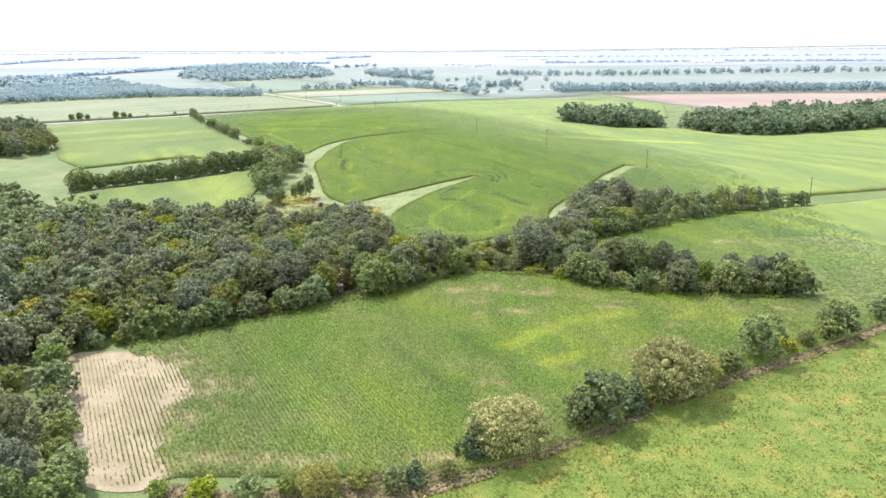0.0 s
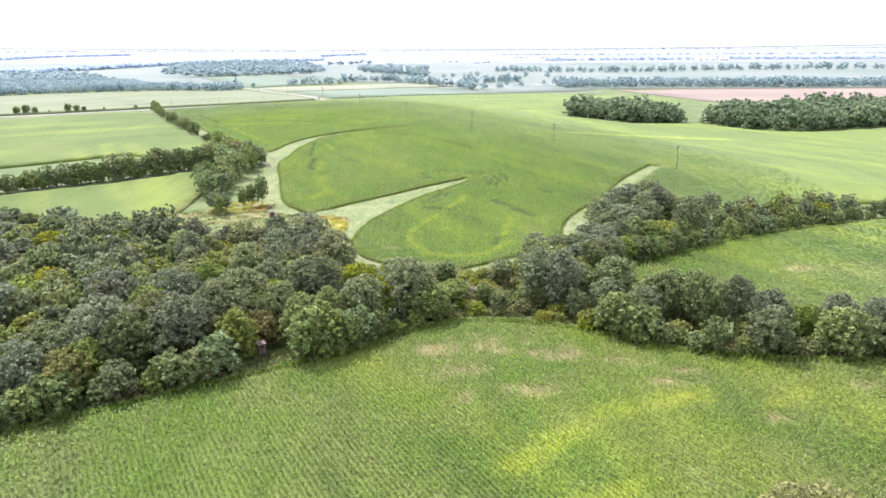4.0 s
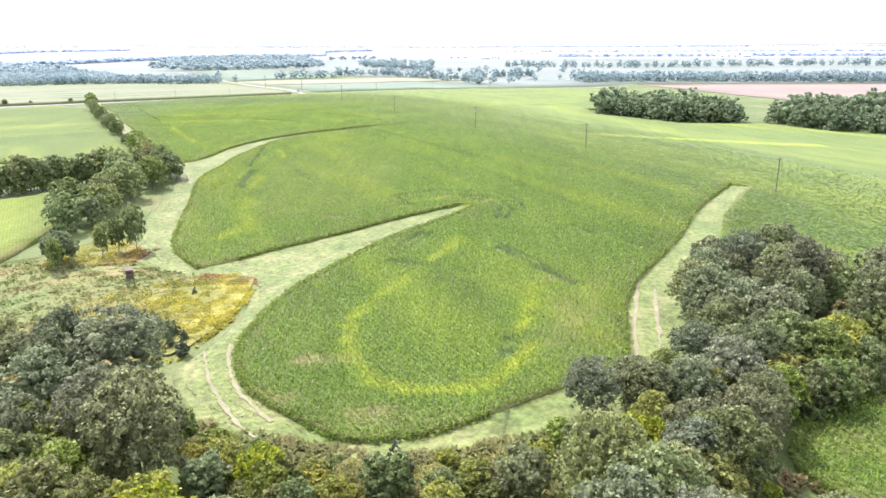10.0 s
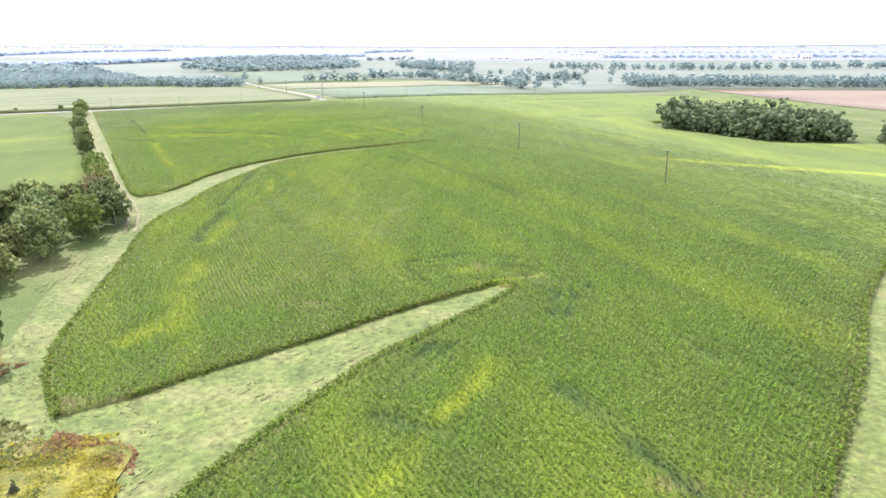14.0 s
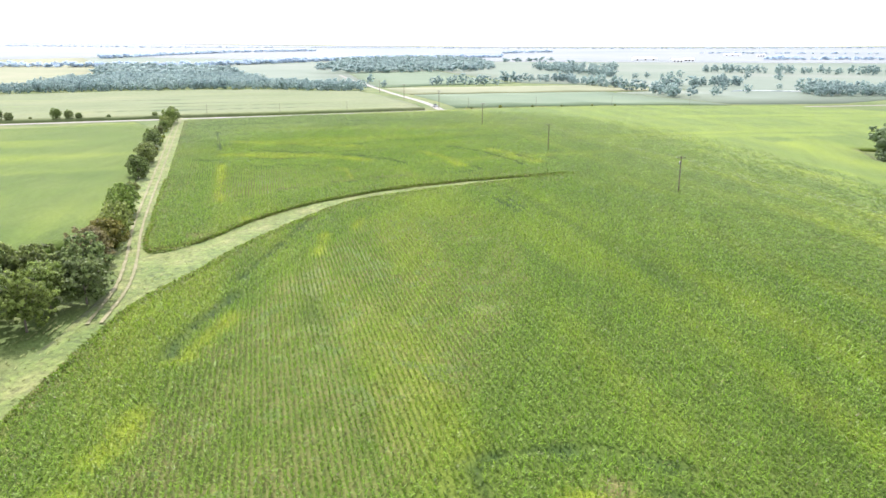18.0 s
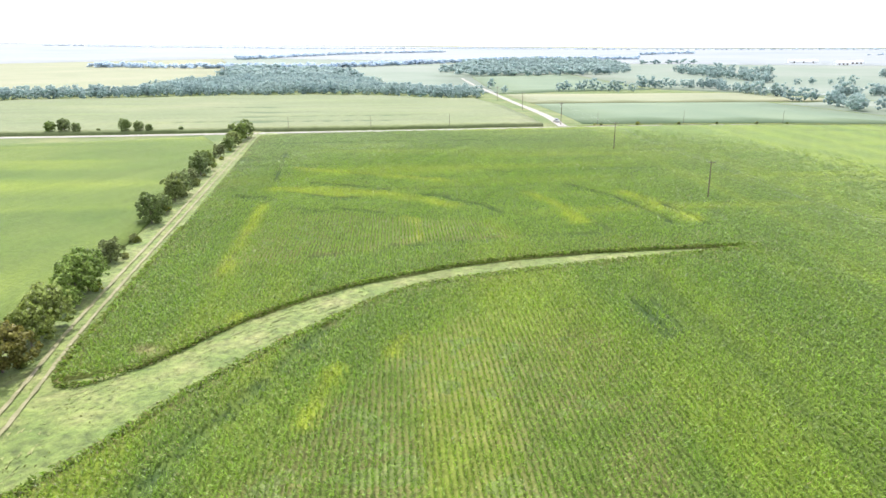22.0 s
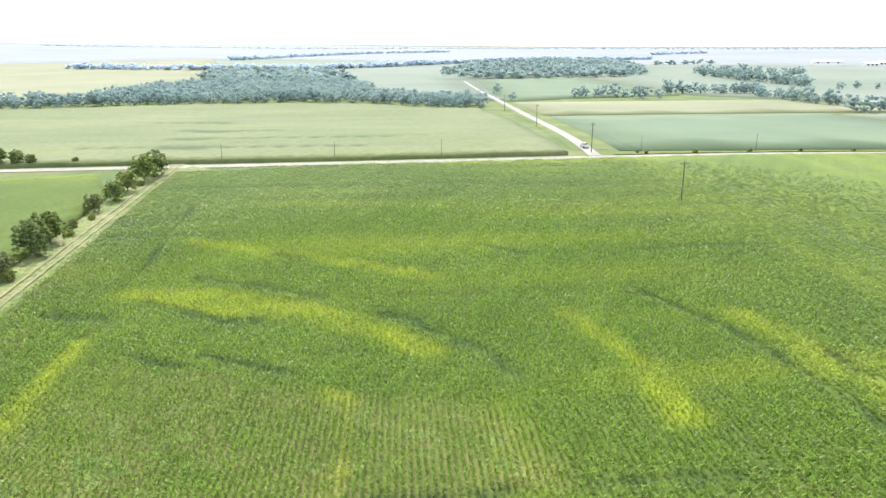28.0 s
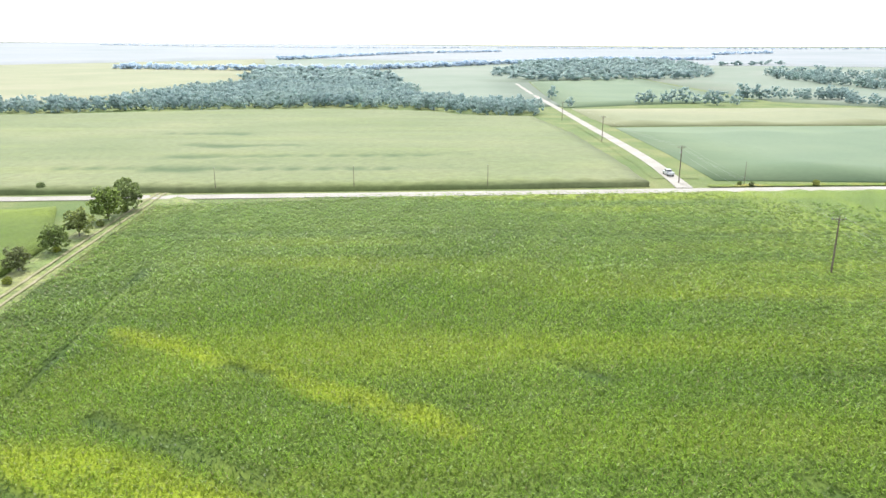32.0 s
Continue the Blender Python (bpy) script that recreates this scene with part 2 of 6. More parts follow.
GROVELEAF = surface("grove_foliage", [(0.140, 0.200, 0.091), (0.178, 0.244, 0.114), (0.224, 0.291, 0.136)], 0.05, 0.8, vary=0.2, bump=0, island=0.3, leaf=0.4, rough=0.6, sheen=0.15)
CUTGRASS = surface("drying_cut_grass", [(0.125, 0.165, 0.045), (0.16, 0.185, 0.06), (0.215, 0.215, 0.095)], 0.4, 3.0, vary=0.25, bump=0, island=0.25)
YELLOWLEAF = surface("yellowing_foliage", [(0.172, 0.216, 0.037), (0.239, 0.279, 0.044), (0.345, 0.356, 0.052)], 0.3, 2.5, vary=0.3, bump=0, hue=0.03, island=0.55, leaf=0.42, rough=0.6)
PALELEAF = surface("silvery_shrub_foliage", [(0.216, 0.232, 0.071), (0.286, 0.291, 0.092), (0.377, 0.362, 0.129)], 0.4, 2.5, vary=0.3, bump=0, hue=0.01, island=0.5, leaf=0.45, rough=0.7)
CEDARLEAF = surface("cedar_foliage", [(0.065, 0.1, 0.046), (0.086, 0.126, 0.06), (0.122, 0.158, 0.08)], 0.5, 3, vary=0.3, bump=0, hue=0.03, island=0.4, rough=0.7)
# pale bluish base colours put distance haze into FARLEAF and HORIZONLEAF
FARLEAF = surface("haze_tinted_woods", [(0.303, 0.400, 0.395), (0.362, 0.460, 0.442), (0.421, 0.518, 0.485)], 0.02, 0.4, vary=0.1, bump=0, island=0.12, leaf=0.6, rough=0.8, sheen=0.1)
HORIZONLEAF = surface("hazed_horizon_woods", [(0.522, 0.626, 0.725), (0.573, 0.678, 0.765), (0.626, 0.717, 0.792)], 0.01, 0.2, vary=0.1, bump=0, island=0.12, leaf=0.5, rough=0.9, sheen=0.2)
BLADES = surface("grass_blades", [(0.14, 0.18, 0.05), (0.19, 0.215, 0.065), (0.27, 0.25, 0.1)], 0.12, 2.0, vary=0.25, bump=0, island=0.35, leaf=0.5)
WEEDS = surface("weed_stems", [(0.13, 0.19, 0.05), (0.19, 0.22, 0.065), (0.28, 0.22, 0.1)], 0.08, 2.0, vary=0.25, bump=0, island=0.4, leaf=0.5)
PLUMES = surface("goldenrod_plumes", [(0.22, 0.24, 0.04), (0.38, 0.36, 0.05), (0.5, 0.46, 0.06)], 0.15, 2.0, vary=0.25, bump=0, island=0.35, leaf=0.5)
TRACK = surface("worn_track", [(0.17, 0.17, 0.08), (0.21, 0.2, 0.105), (0.25, 0.23, 0.14)], 0.3, 2.0, bump=0.3)
PASTUREBLADE = surface("pasture_blades", [(0.12, 0.155, 0.022), (0.16, 0.19, 0.028), (0.2, 0.2, 0.04)], 0.12, 2.0, vary=0.25, bump=0, island=0.35, leaf=0.5)
RUST = surface("russet_grass", [(0.24, 0.15, 0.07), (0.3, 0.18, 0.085), (0.36, 0.23, 0.12)], 0.2, 2.0, vary=0.25, bump=0, island=0.35, leaf=0.4)
STRAW = surface("dry_straw_grass", [(0.2, 0.2, 0.075), (0.29, 0.25, 0.12), (0.38, 0.31, 0.17)], 0.2, 2.0, vary=0.25, bump=0, island=0.35, leaf=0.45)
BARK = surface("grey_bark", [(0.1, 0.08, 0.06), (0.15, 0.125, 0.1), (0.22, 0.19, 0.16)], 1.5, 12, bump=0.6, depth=0.03)
DEADWOOD = surface("bleached_dead_wood", [(0.34, 0.3, 0.26), (0.42, 0.38, 0.34), (0.5, 0.46, 0.42)], 1.5, 12, bump=0.4, depth=0.02)
POLEWOOD = surface("weathered_pole_wood", [(0.104, 0.08, 0.06), (0.144, 0.112, 0.088), (0.192, 0.16, 0.128)], 0.8, 9, bump=0.4, depth=0.01)
WIREMETAL = surface("aluminium_wire", [(0.2, 0.2, 0.2), (0.26, 0.26, 0.26), (0.3, 0.3, 0.3)], 1, 5, rough=0.4, bump=0, vary=0.05, spec=0.6)
CERAMIC = surface("grey_insulator", [(0.35, 0.36, 0.38), (0.42, 0.43, 0.45), (0.5, 0.5, 0.52)], 2, 20, rough=0.25, bump=0, vary=0.05, spec=0.6)
WHITESHEET = surface("white_sheet_metal", [(0.74, 0.75, 0.76), (0.8, 0.8, 0.8), (0.84, 0.84, 0.83)], 0.5, 4, rough=0.45, bump=0, vary=0.05)
DARKBOARD = surface("dark_stained_boards", [(0.060, 0.045, 0.033), (0.084, 0.063, 0.048), (0.120, 0.090, 0.072)], 1.2, 10, bump=0.3, depth=0.02)
DARKGLASS = surface("dark_window", [(0.02, 0.022, 0.025), (0.03, 0.032, 0.035), (0.04, 0.042, 0.045)], 1, 5, rough=0.1, bump=0, vary=0.05, spec=0.6)
RUBBER = surface("black_rubber", [(0.02, 0.02, 0.02), (0.03, 0.03, 0.03), (0.04, 0.04, 0.04)], 2, 20, rough=0.8, bump=0, vary=0.1)
SILVER = surface("silver_car_paint", [(0.45, 0.46, 0.48), (0.5, 0.51, 0.53), (0.55, 0.56, 0.57)], 2, 20, rough=0.25, bump=0, vary=0.04, spec=0.7)
WATER = surface("pond_water", [(0.16, 0.2, 0.2), (0.2, 0.24, 0.24), (0.24, 0.28, 0.27)], 0.02, 0.5, rough=0.06, bump=0.02, vary=0.05, spec=0.8)

# ---- the lie of the land ----
HILL_Y, HILL_X, HILL_R, LEVEL = (40, 150, 250, 340, 430, 520, 620, 740), (-230, -100, 20, 150), 95.0, 5.0
HILLS = ((-2.7, -6.2, -7.0, -4.8), (-3.4, -1.4, 2.2, -5.8), (-2.9, -6.5, -4.3, -4.6), (-1.5, -3.7, -0.1, -1.0),
         (-1.5, -0.9, 1.3, -2.3), (-1.2, -2.0, -0.4, -2.8), (2.3, 0.1, 0.8, -1.2), (-0.7, 1.9, 1.3, -1.2))


def ground(x, y):
    """Height of the land, for numbers or arrays."""
    x, y = np.asarray(x, float), np.asarray(y, float)
    z = np.full(np.broadcast(x, y).shape, LEVEL)
    for cy, row in zip(HILL_Y, HILLS):
        for cx, h in zip(HILL_X, row):
            z = z + h * np.exp(-((x - cx) ** 2 + (y - cy) ** 2) / (2 * HILL_R ** 2))
    return z + 66 * np.clip((np.hypot(x, y - 250) - 900) / 3500, 0, 1.3) ** 1.2  # long rise towards the horizon


rng = np.random.default_rng(7)


def lumps(x, y, size, seed=0):
    """Smooth value noise from 0 to 1 with the given grain size in metres."""
    table = np.random.default_rng(seed + 100).random((256, 256))
    u, v = np.asarray(x) / size, np.asarray(y) / size
    i, j = np.floor(u).astype(int), np.floor(v).astype(int)
    f, g = u - i, v - j
    f, g = f * f * (3 - 2 * f), g * g * (3 - 2 * g)
    a, b = table[i % 256, j % 256], table[(i + 1) % 256, j % 256]
    c, d = table[i % 256, (j + 1) % 256], table[(i + 1) % 256, (j + 1) % 256]
    return (a * (1 - f) + b * f) * (1 - g) + (c * (1 - f) + d * f) * g


def mesh_data(name, verts, faces, material, smooth=False, attributes=None):
    """A mesh from arrays; all faces have the same number of corners."""
    verts, faces = np.asarray(verts, np.float32), np.asarray(faces, np.int32)
    me = bpy.data.meshes.new(name)
    me.vertices.add(len(verts))
    me.vertices.foreach_set("co", verts.ravel())
    me.loops.add(faces.size)
    me.loops.foreach_set("vertex_index", faces.ravel())
    me.polygons.add(len(faces))
    me.polygons.foreach_set("loop_start", np.arange(0, faces.size, faces.shape[1], dtype=np.int32))
    if smooth:
        me.polygons.foreach_set("use_smooth", np.ones(len(faces), bool))
    for key, values in (attributes or {}).items():
        me.attributes.new(key, "FLOAT", "POINT").data.foreach_set("value", np.asarray(values, np.float32))
    me.materials.append(material)
    me.update(calc_edges=True)
    return me


def part(name, me, parent, label=""):
    ob = new(name, me)
    ob.parent = parent
    return tagged(ob, label)


def from_bm(name, bm, material):
    me = bpy.data.meshes.new(name)
    bm.to_mesh(me)
    bm.free()
    me.materials.append(material)
    return me


def box(name, size, at, material, bevel=0.0, turn=None):
    bm = bmesh.new()
    bmesh.ops.create_cube(bm, size=1)
    bmesh.ops.scale(bm, vec=size, verts=bm.verts)
    if bevel:
        bmesh.ops.bevel(bm, geom=bm.edges, offset=bevel, segments=2, affect="EDGES")
    if turn:
        bmesh.ops.transform(bm, matrix=turn, verts=bm.verts)
    bmesh.ops.translate(bm, vec=at, verts=bm.verts)
    return from_bm(name, bm, material)


def tube(points, radii, sides=6):
    """Vertices and quads of a bent, tapered tube through the points."""
    points = [Vector(p) for p in points]
    v, f = [], []
    for k, p in enumerate(points):
        way = (points[min(k + 1, len(points) - 1)] - points[max(k - 1, 0)]).normalized()
        a = way.orthogonal().normalized()
        b = way.cross(a)
        for s in range(sides):
            w = 2 * math.pi * s / sides
            v.append(p + radii[k] * (math.cos(w) * a + math.sin(w) * b))
    for k in range(len(points) - 1):
        for s in range(sides):
            q = (s + 1) % sides
            f.append((k * sides + s, k * sides + q, (k + 1) * sides + q, (k + 1) * sides + s))
    return [tuple(p) for p in v], f


def joined(pieces):
    verts, faces, base = [], [], 0
    for v, f in pieces:
        verts.append(np.asarray(v, float))
        faces.append(np.asarray(f, int) + base)
        base += len(v)
    return np.concatenate(verts), np.concatenate(faces)


def smooth_line(points, step, closed=False, bend=True):
    """A Catmull-Rom line through plan points, one point every step metres."""
    p = np.asarray(points, float)
    n, out = len(p), []
    for k in range(n if closed else n - 1):
        if closed:
            a, b, c, d = p[(k - 1) % n], p[k], p[(k + 1) % n], p[(k + 2) % n]
        else:
            a, b, c, d = p[max(k - 1, 0)], p[k], p[k + 1], p[min(k + 2, n - 1)]
        m = max(1, int(math.hypot(*(c - b)) / step))
        for s in np.arange(m) / m:
            if bend:
                out.append(0.5 * (2 * b + (c - a) * s + (2 * a - 5 * b + 4 * c - d) * s * s + (3 * b - 3 * c + d - a) * s ** 3))
            else:
                out.append(b + (c - b) * s)
    if not closed:
        out.append(p[-1])
    return np.array(out)


def inside(x, y, outline):
    x, y = np.asarray(x), np.asarray(y)
    hit = np.zeros(x.shape, bool)
    n = len(outline)
    for k in range(n):
        (ax, ay), (bx, by) = outline[k], outline[(k + 1) % n]
        if ay != by:
            hit ^= ((ay > y) != (by > y)) & (x < (bx - ax) * (y - ay) / (by - ay) + ax)
    return hit


def edge_distance(x, y, line, closed=True):
    x, y = np.asarray(x, float), np.asarray(y, float)
    best = np.full(x.shape, 1e9)
    n = len(line)
    for k in range(n if closed else n - 1):
        a, b = np.asarray(line[k], float), np.asarray(line[(k + 1) % n], float)
        d = b - a
        s = np.clip(((x - a[0]) * d[0] + (y - a[1]) * d[1]) / max(d @ d, 1e-9), 0, 1)
        best = np.minimum(best, (x - a[0] - s * d[0]) ** 2 + (y - a[1] - s * d[1]) ** 2)
    return np.sqrt(best)


def sheet_plan(outline, step):
    """Plan vertices and triangles that fill an outline; the outline's own vertices come first."""
    from_edge = np.asarray(outline, float)
    lo, hi = from_edge.min(0), from_edge.max(0)
    gx, gy = np.meshgrid(np.arange(lo[0], hi[0], step), np.arange(lo[1], hi[1], step * 0.87))
    gx = gx + (np.arange(gx.shape[0])[:, None] % 2) * step / 2
    gx, gy = gx.ravel(), gy.ravel()
    keep = inside(gx, gy, from_edge)
    gx, gy = gx[keep], gy[keep]
    keep = edge_distance(gx, gy, from_edge) > step * 0.55
    verts = np.concatenate([from_edge, np.stack([gx[keep], gy[keep]], 1)])
    n = len(from_edge)
    v, _, f, *_ = delaunay_2d_cdt([Vector(p) for p in verts], [], [list(range(n))], 1, 1e-4)
    return np.array([tuple(p) for p in v]), np.array([t for t in f if len(t) == 3])


def drape(name, outline, material, lift=0.06, step=6.0, label="", category="", kind="structure", rough=0.0):
    """A sheet on the land inside an outline."""
    v, f = sheet_plan(outline, step)
    z = ground(v[:, 0], v[:, 1]) + lift + rough * lumps(v[:, 0], v[:, 1], 1.5, 5)
    n, base = len(outline), len(v)
    k = np.arange(n)
    q = (k + 1) % n
    foot = np.column_stack([v[:n], z[:n] - lift - 0.4])  # the rim goes down into the land
    f = np.concatenate([f, np.column_stack([k, q + base, q]), np.column_stack([k, k + base, q + base])])
    return tagged(new(name, mesh_data(name, np.concatenate([np.column_stack([v, z]), foot]), f, material, lift < 0.19)), label, category, kind=kind)


def ribbon(name, points, width, material, lift=0.1, step=1.0, ragged=0.0, label="", category="", kind="structure"):
    p = smooth_line(points, step)
    d = np.gradient(p, axis=0)
    d /= np.linalg.norm(d, axis=1)[:, None]
    nrm = np.column_stack([-d[:, 1], d[:, 0]])
    w = width / 2 * (1 + ragged * 2 * (np.column_stack([lumps(p[:, 0], p[:, 1], 1.7, 21), lumps(p[:, 0], p[:, 1], 1.7, 22)]) - 0.5))
    a, c = p + nrm * w[:, :1], p - nrm * w[:, 1:]
    v = np.concatenate([a, p, c])
    n = len(p)
    k = np.arange(n - 1)
    f = np.concatenate([np.column_stack([k, k + n, k + n + 1, k + 1]), np.column_stack([k + n, k + 2 * n, k + 2 * n + 1, k + n + 1])])
    z = ground(v[:, 0], v[:, 1]) + lift
    z[n:2 * n] += 0.03
    return tagged(new(name, mesh_data(name, np.column_stack([v, z]), f[:, ::-1], material, True)), label, category, kind=kind)


def spaced(lo, hi, step, far_lo, far_hi):
    mid = list(np.arange(lo, hi + 1, step))
    up, s = [], step
    while not up or up[-1] < far_hi:
        s *= 1.13
        up.append((up[-1] if up else mid[-1]) + s)
    down, s = [], step
    while not down or down[-1] > far_lo:
        s *= 1.13
        down.append((down[-1] if down else mid[0]) - s)
    return np.array(down[::-1] + mid + up)


gx, gy = spaced(-330, 330, 8, -4600, 4600), spaced(-60, 1000, 8, -1500, 4700)
vx, vy = np.meshgrid(gx, gy)
k = (np.arange(len(gy) - 1)[:, None] * len(gx) + np.arange(len(gx) - 1)).ravel()
land = np.column_stack([vx.ravel(), vy.ravel(), ground(vx, vy).ravel()])
tagged(new("ground", mesh_data("ground", land, np.column_stack([k, k + 1, k + len(gx) + 1, k + len(gx)]), GRASS, True)),
       "rolling farmland with rough green grass", "ground", kind="structure")

# ---- the plan: outlines in metres ----
SOUTH_EDGE = [(-73, 146), (-60, 153), (-39, 166), (-14, 181), (0, 193), (14, 195), (30, 190), (43, 182), (56, 178), (70, 177), (89, 176)]
HEDGE_EDGE = [(105, 160), (87, 148), (66, 136), (41, 121), (25, 109), (9, 99), (-5, 96), (-17, 95), (-30, 95), (-43, 95)]
BARE_EDGE = [(-48, 93), (-52, 101), (-53, 107), (-56, 114), (-55, 121), (-59, 130), (-67, 138)]
EAST_EDGE = [(101, 182), (99, 192), (86, 200), (72, 205), (58, 211), (49, 218), (46, 226), (53, 236), (67, 245), (91, 260), (111, 268), (140, 277), (180, 285)]
south_field = smooth_line(SOUTH_EDGE + EAST_EDGE + [(300, 300), (320, 215), (180, 205), (130, 176)] + HEDGE_EDGE + BARE_EDGE, 2.5, True)
WEST_SIDE = [(-46, 297), (-58, 315), (-68, 352), (-76, 383), (-75, 401), (-75, 417), (-72, 438), (-67, 457), (-55, 471), (-35, 488), (-17, 503)]
NORTH_WATERWAY = [(-15, 507), (-42, 491), (-62, 475), (-77, 456), (-84, 437), (-87, 418), (-94, 411)]
STRIP_SIDE = [(-109, 432), (-136, 474), (-213, 593)]
ROAD_SIDE = [(-173, 625), (-130, 652), (-106, 667)]
EAST_FIELD = [(-92, 676), (-71, 689), (0, 733), (100, 796), (215, 735), (180, 600), (85, 592), (86, 562), (123, 524), (165, 524), (187, 478), (216, 468), (300, 483), (345, 430), (330, 320), (200, 303), (150, 296), (126, 300)]
WOOD_SIDE = [(115, 295), (90, 288), (74, 300), (66, 308), (75, 331), (94, 363)]
LANE_SIDE = [(89, 366), (71, 338), (57, 310), (44, 288), (38, 274), (35, 260), (33, 250)]
TIP_SIDE = [(13, 236), (5, 231), (-4, 230), (-11, 235), (-20, 244), (-25, 257), (-25, 268), (-23, 281), (-18, 294), (-9, 312), (0, 324), (12, 340)]
MIDDLE_WATERWAY = [(9, 343), (-7, 331), (-19, 320), (-32, 309), (-39, 302)]
main_field = smooth_line(WEST_SIDE + NORTH_WATERWAY + STRIP_SIDE + ROAD_SIDE + EAST_FIELD + WOOD_SIDE + LANE_SIDE + TIP_SIDE + MIDDLE_WATERWAY, 2.5, True, False)
west_field = smooth_line([(-160, 278), (-172, 318), (-138, 346), (-104, 372), (-96, 345), (-93, 318), (-96, 295), (-128, 282)], 4, True)
northwest_field = smooth_line([(-200, 372), (-225, 396), (-300, 520), (-232, 580), (-205, 562), (-128, 445), (-112, 418), (-118, 398), (-160, 410)], 4, True, False)
across_road = smooth_line([(-114, 675), (-180, 633), (-300, 558), (-470, 452), (-560, 600), (-510, 700), (-465, 745), (-425, 800), (-370, 848), (-316, 868), (-262, 858), (-233, 868), (-180, 790)], 8, True, False)

# where the stand is thin and the rows show
OPEN_ROWS = [[(-130, 497), (-105, 501), (-90, 502), (-76, 507), (-66, 504), (-57, 496), (-64, 491), (-77, 483), (-89, 467), (-100, 450), (-104, 439), (-113, 462)],
             [(-57, 385), (-55, 367), (-49, 344), (-42, 328), (-23, 336), (-16, 344), (-13, 352), (-10, 400), (-17, 432), (-23, 444), (-30, 456), (-37, 463), (-49, 456), (-58, 445), (-57, 425), (-57, 415)],
             [(31, 287), (24, 277), (20, 262), (19, 256), (24, 250), (29, 251), (40, 295)]]
# crop blemishes: (points, width) for yellow streaks; (x, y, radius) for dead patches
YELLOWS = [([(-154, 541), (-124, 543), (-98, 543)], 1.7), ([(-141, 515), (-127, 520), (-107, 521), (-85, 516)], 2.6), ([(-139, 516), (-130, 515), (-119, 516)], 2), ([(-72, 536), (-59, 524), (-51, 512)], 1.7),
           ([(-49, 546), (-40, 539), (-28, 524)], 2.1), ([(-103, 451), (-120, 479), (-133, 500)], 1.3), ([(-92, 501), (-87, 500), (-78, 484)], 0.7), ([(-61, 428), (-56, 414)], 1.0), ([(-57, 440), (-56, 434)], 1.0), ([(-86, 437), (-85, 434)], 1.5),
           ([(9, 312), (-2, 286), (-9, 268), (-8, 256), (-2, 244), (5, 241), (14, 244), (20, 256)], 1.0), ([(23, 283), (21, 271), (19, 261)], 0.9),
           ([(-56, 383), (-55, 367)], 1.3), ([(-51, 353), (-50.5, 350)], 1.8), ([(-50, 346), (-49.5, 344)], 1.8), ([(-48, 338), (-47, 335)], 2.2), ([(-45, 331), (-43, 324)], 2.0), ([(7, 341), (16, 347), (12, 350), (2, 349)], 0.9),
           ([(-48, 318), (-43, 328)], 2), ([(12, 143), (26, 156), (44, 164)], 2.0), ([(20, 134), (26, 138)], 1.5), ([(53, 160), (60, 164)], 1.4), ([(60, 470), (150, 440)], 3)]
DEADS = [(0, 180, 6), (12, 182, 9), (24, 179, 8), (5, 171, 7), (8, 161, 5), (16, 164, 6), (34, 176, 6), (43, 171, 4), (-9, 144, 3), (7, 125, 4), (-52, 122, 5), (-47, 108, 5),
         (-60, 140, 4), (-3, 100, 5), (-20, 99, 4), (53, 156, 4), (-88, 422, 4), (-47, 300, 4), (90, 230, 5), (-15, 240, 4), (-2, 236, 4), (-46, 122, 8), (-47, 113, 8), (-42, 127, 5), (-38, 100, 9), (-29, 99, 7), (-60, 136, 7), (-53, 127, 7),
         (34, 173, 3), (38, 168, 4), (72, 166, 5), (82, 168, 5), (20, 178, 5), (14, 346, 2.5), (6, 352, 2), (-12, 252, 4.5), (28, 286, 2.5), (-24, 333, 3)]
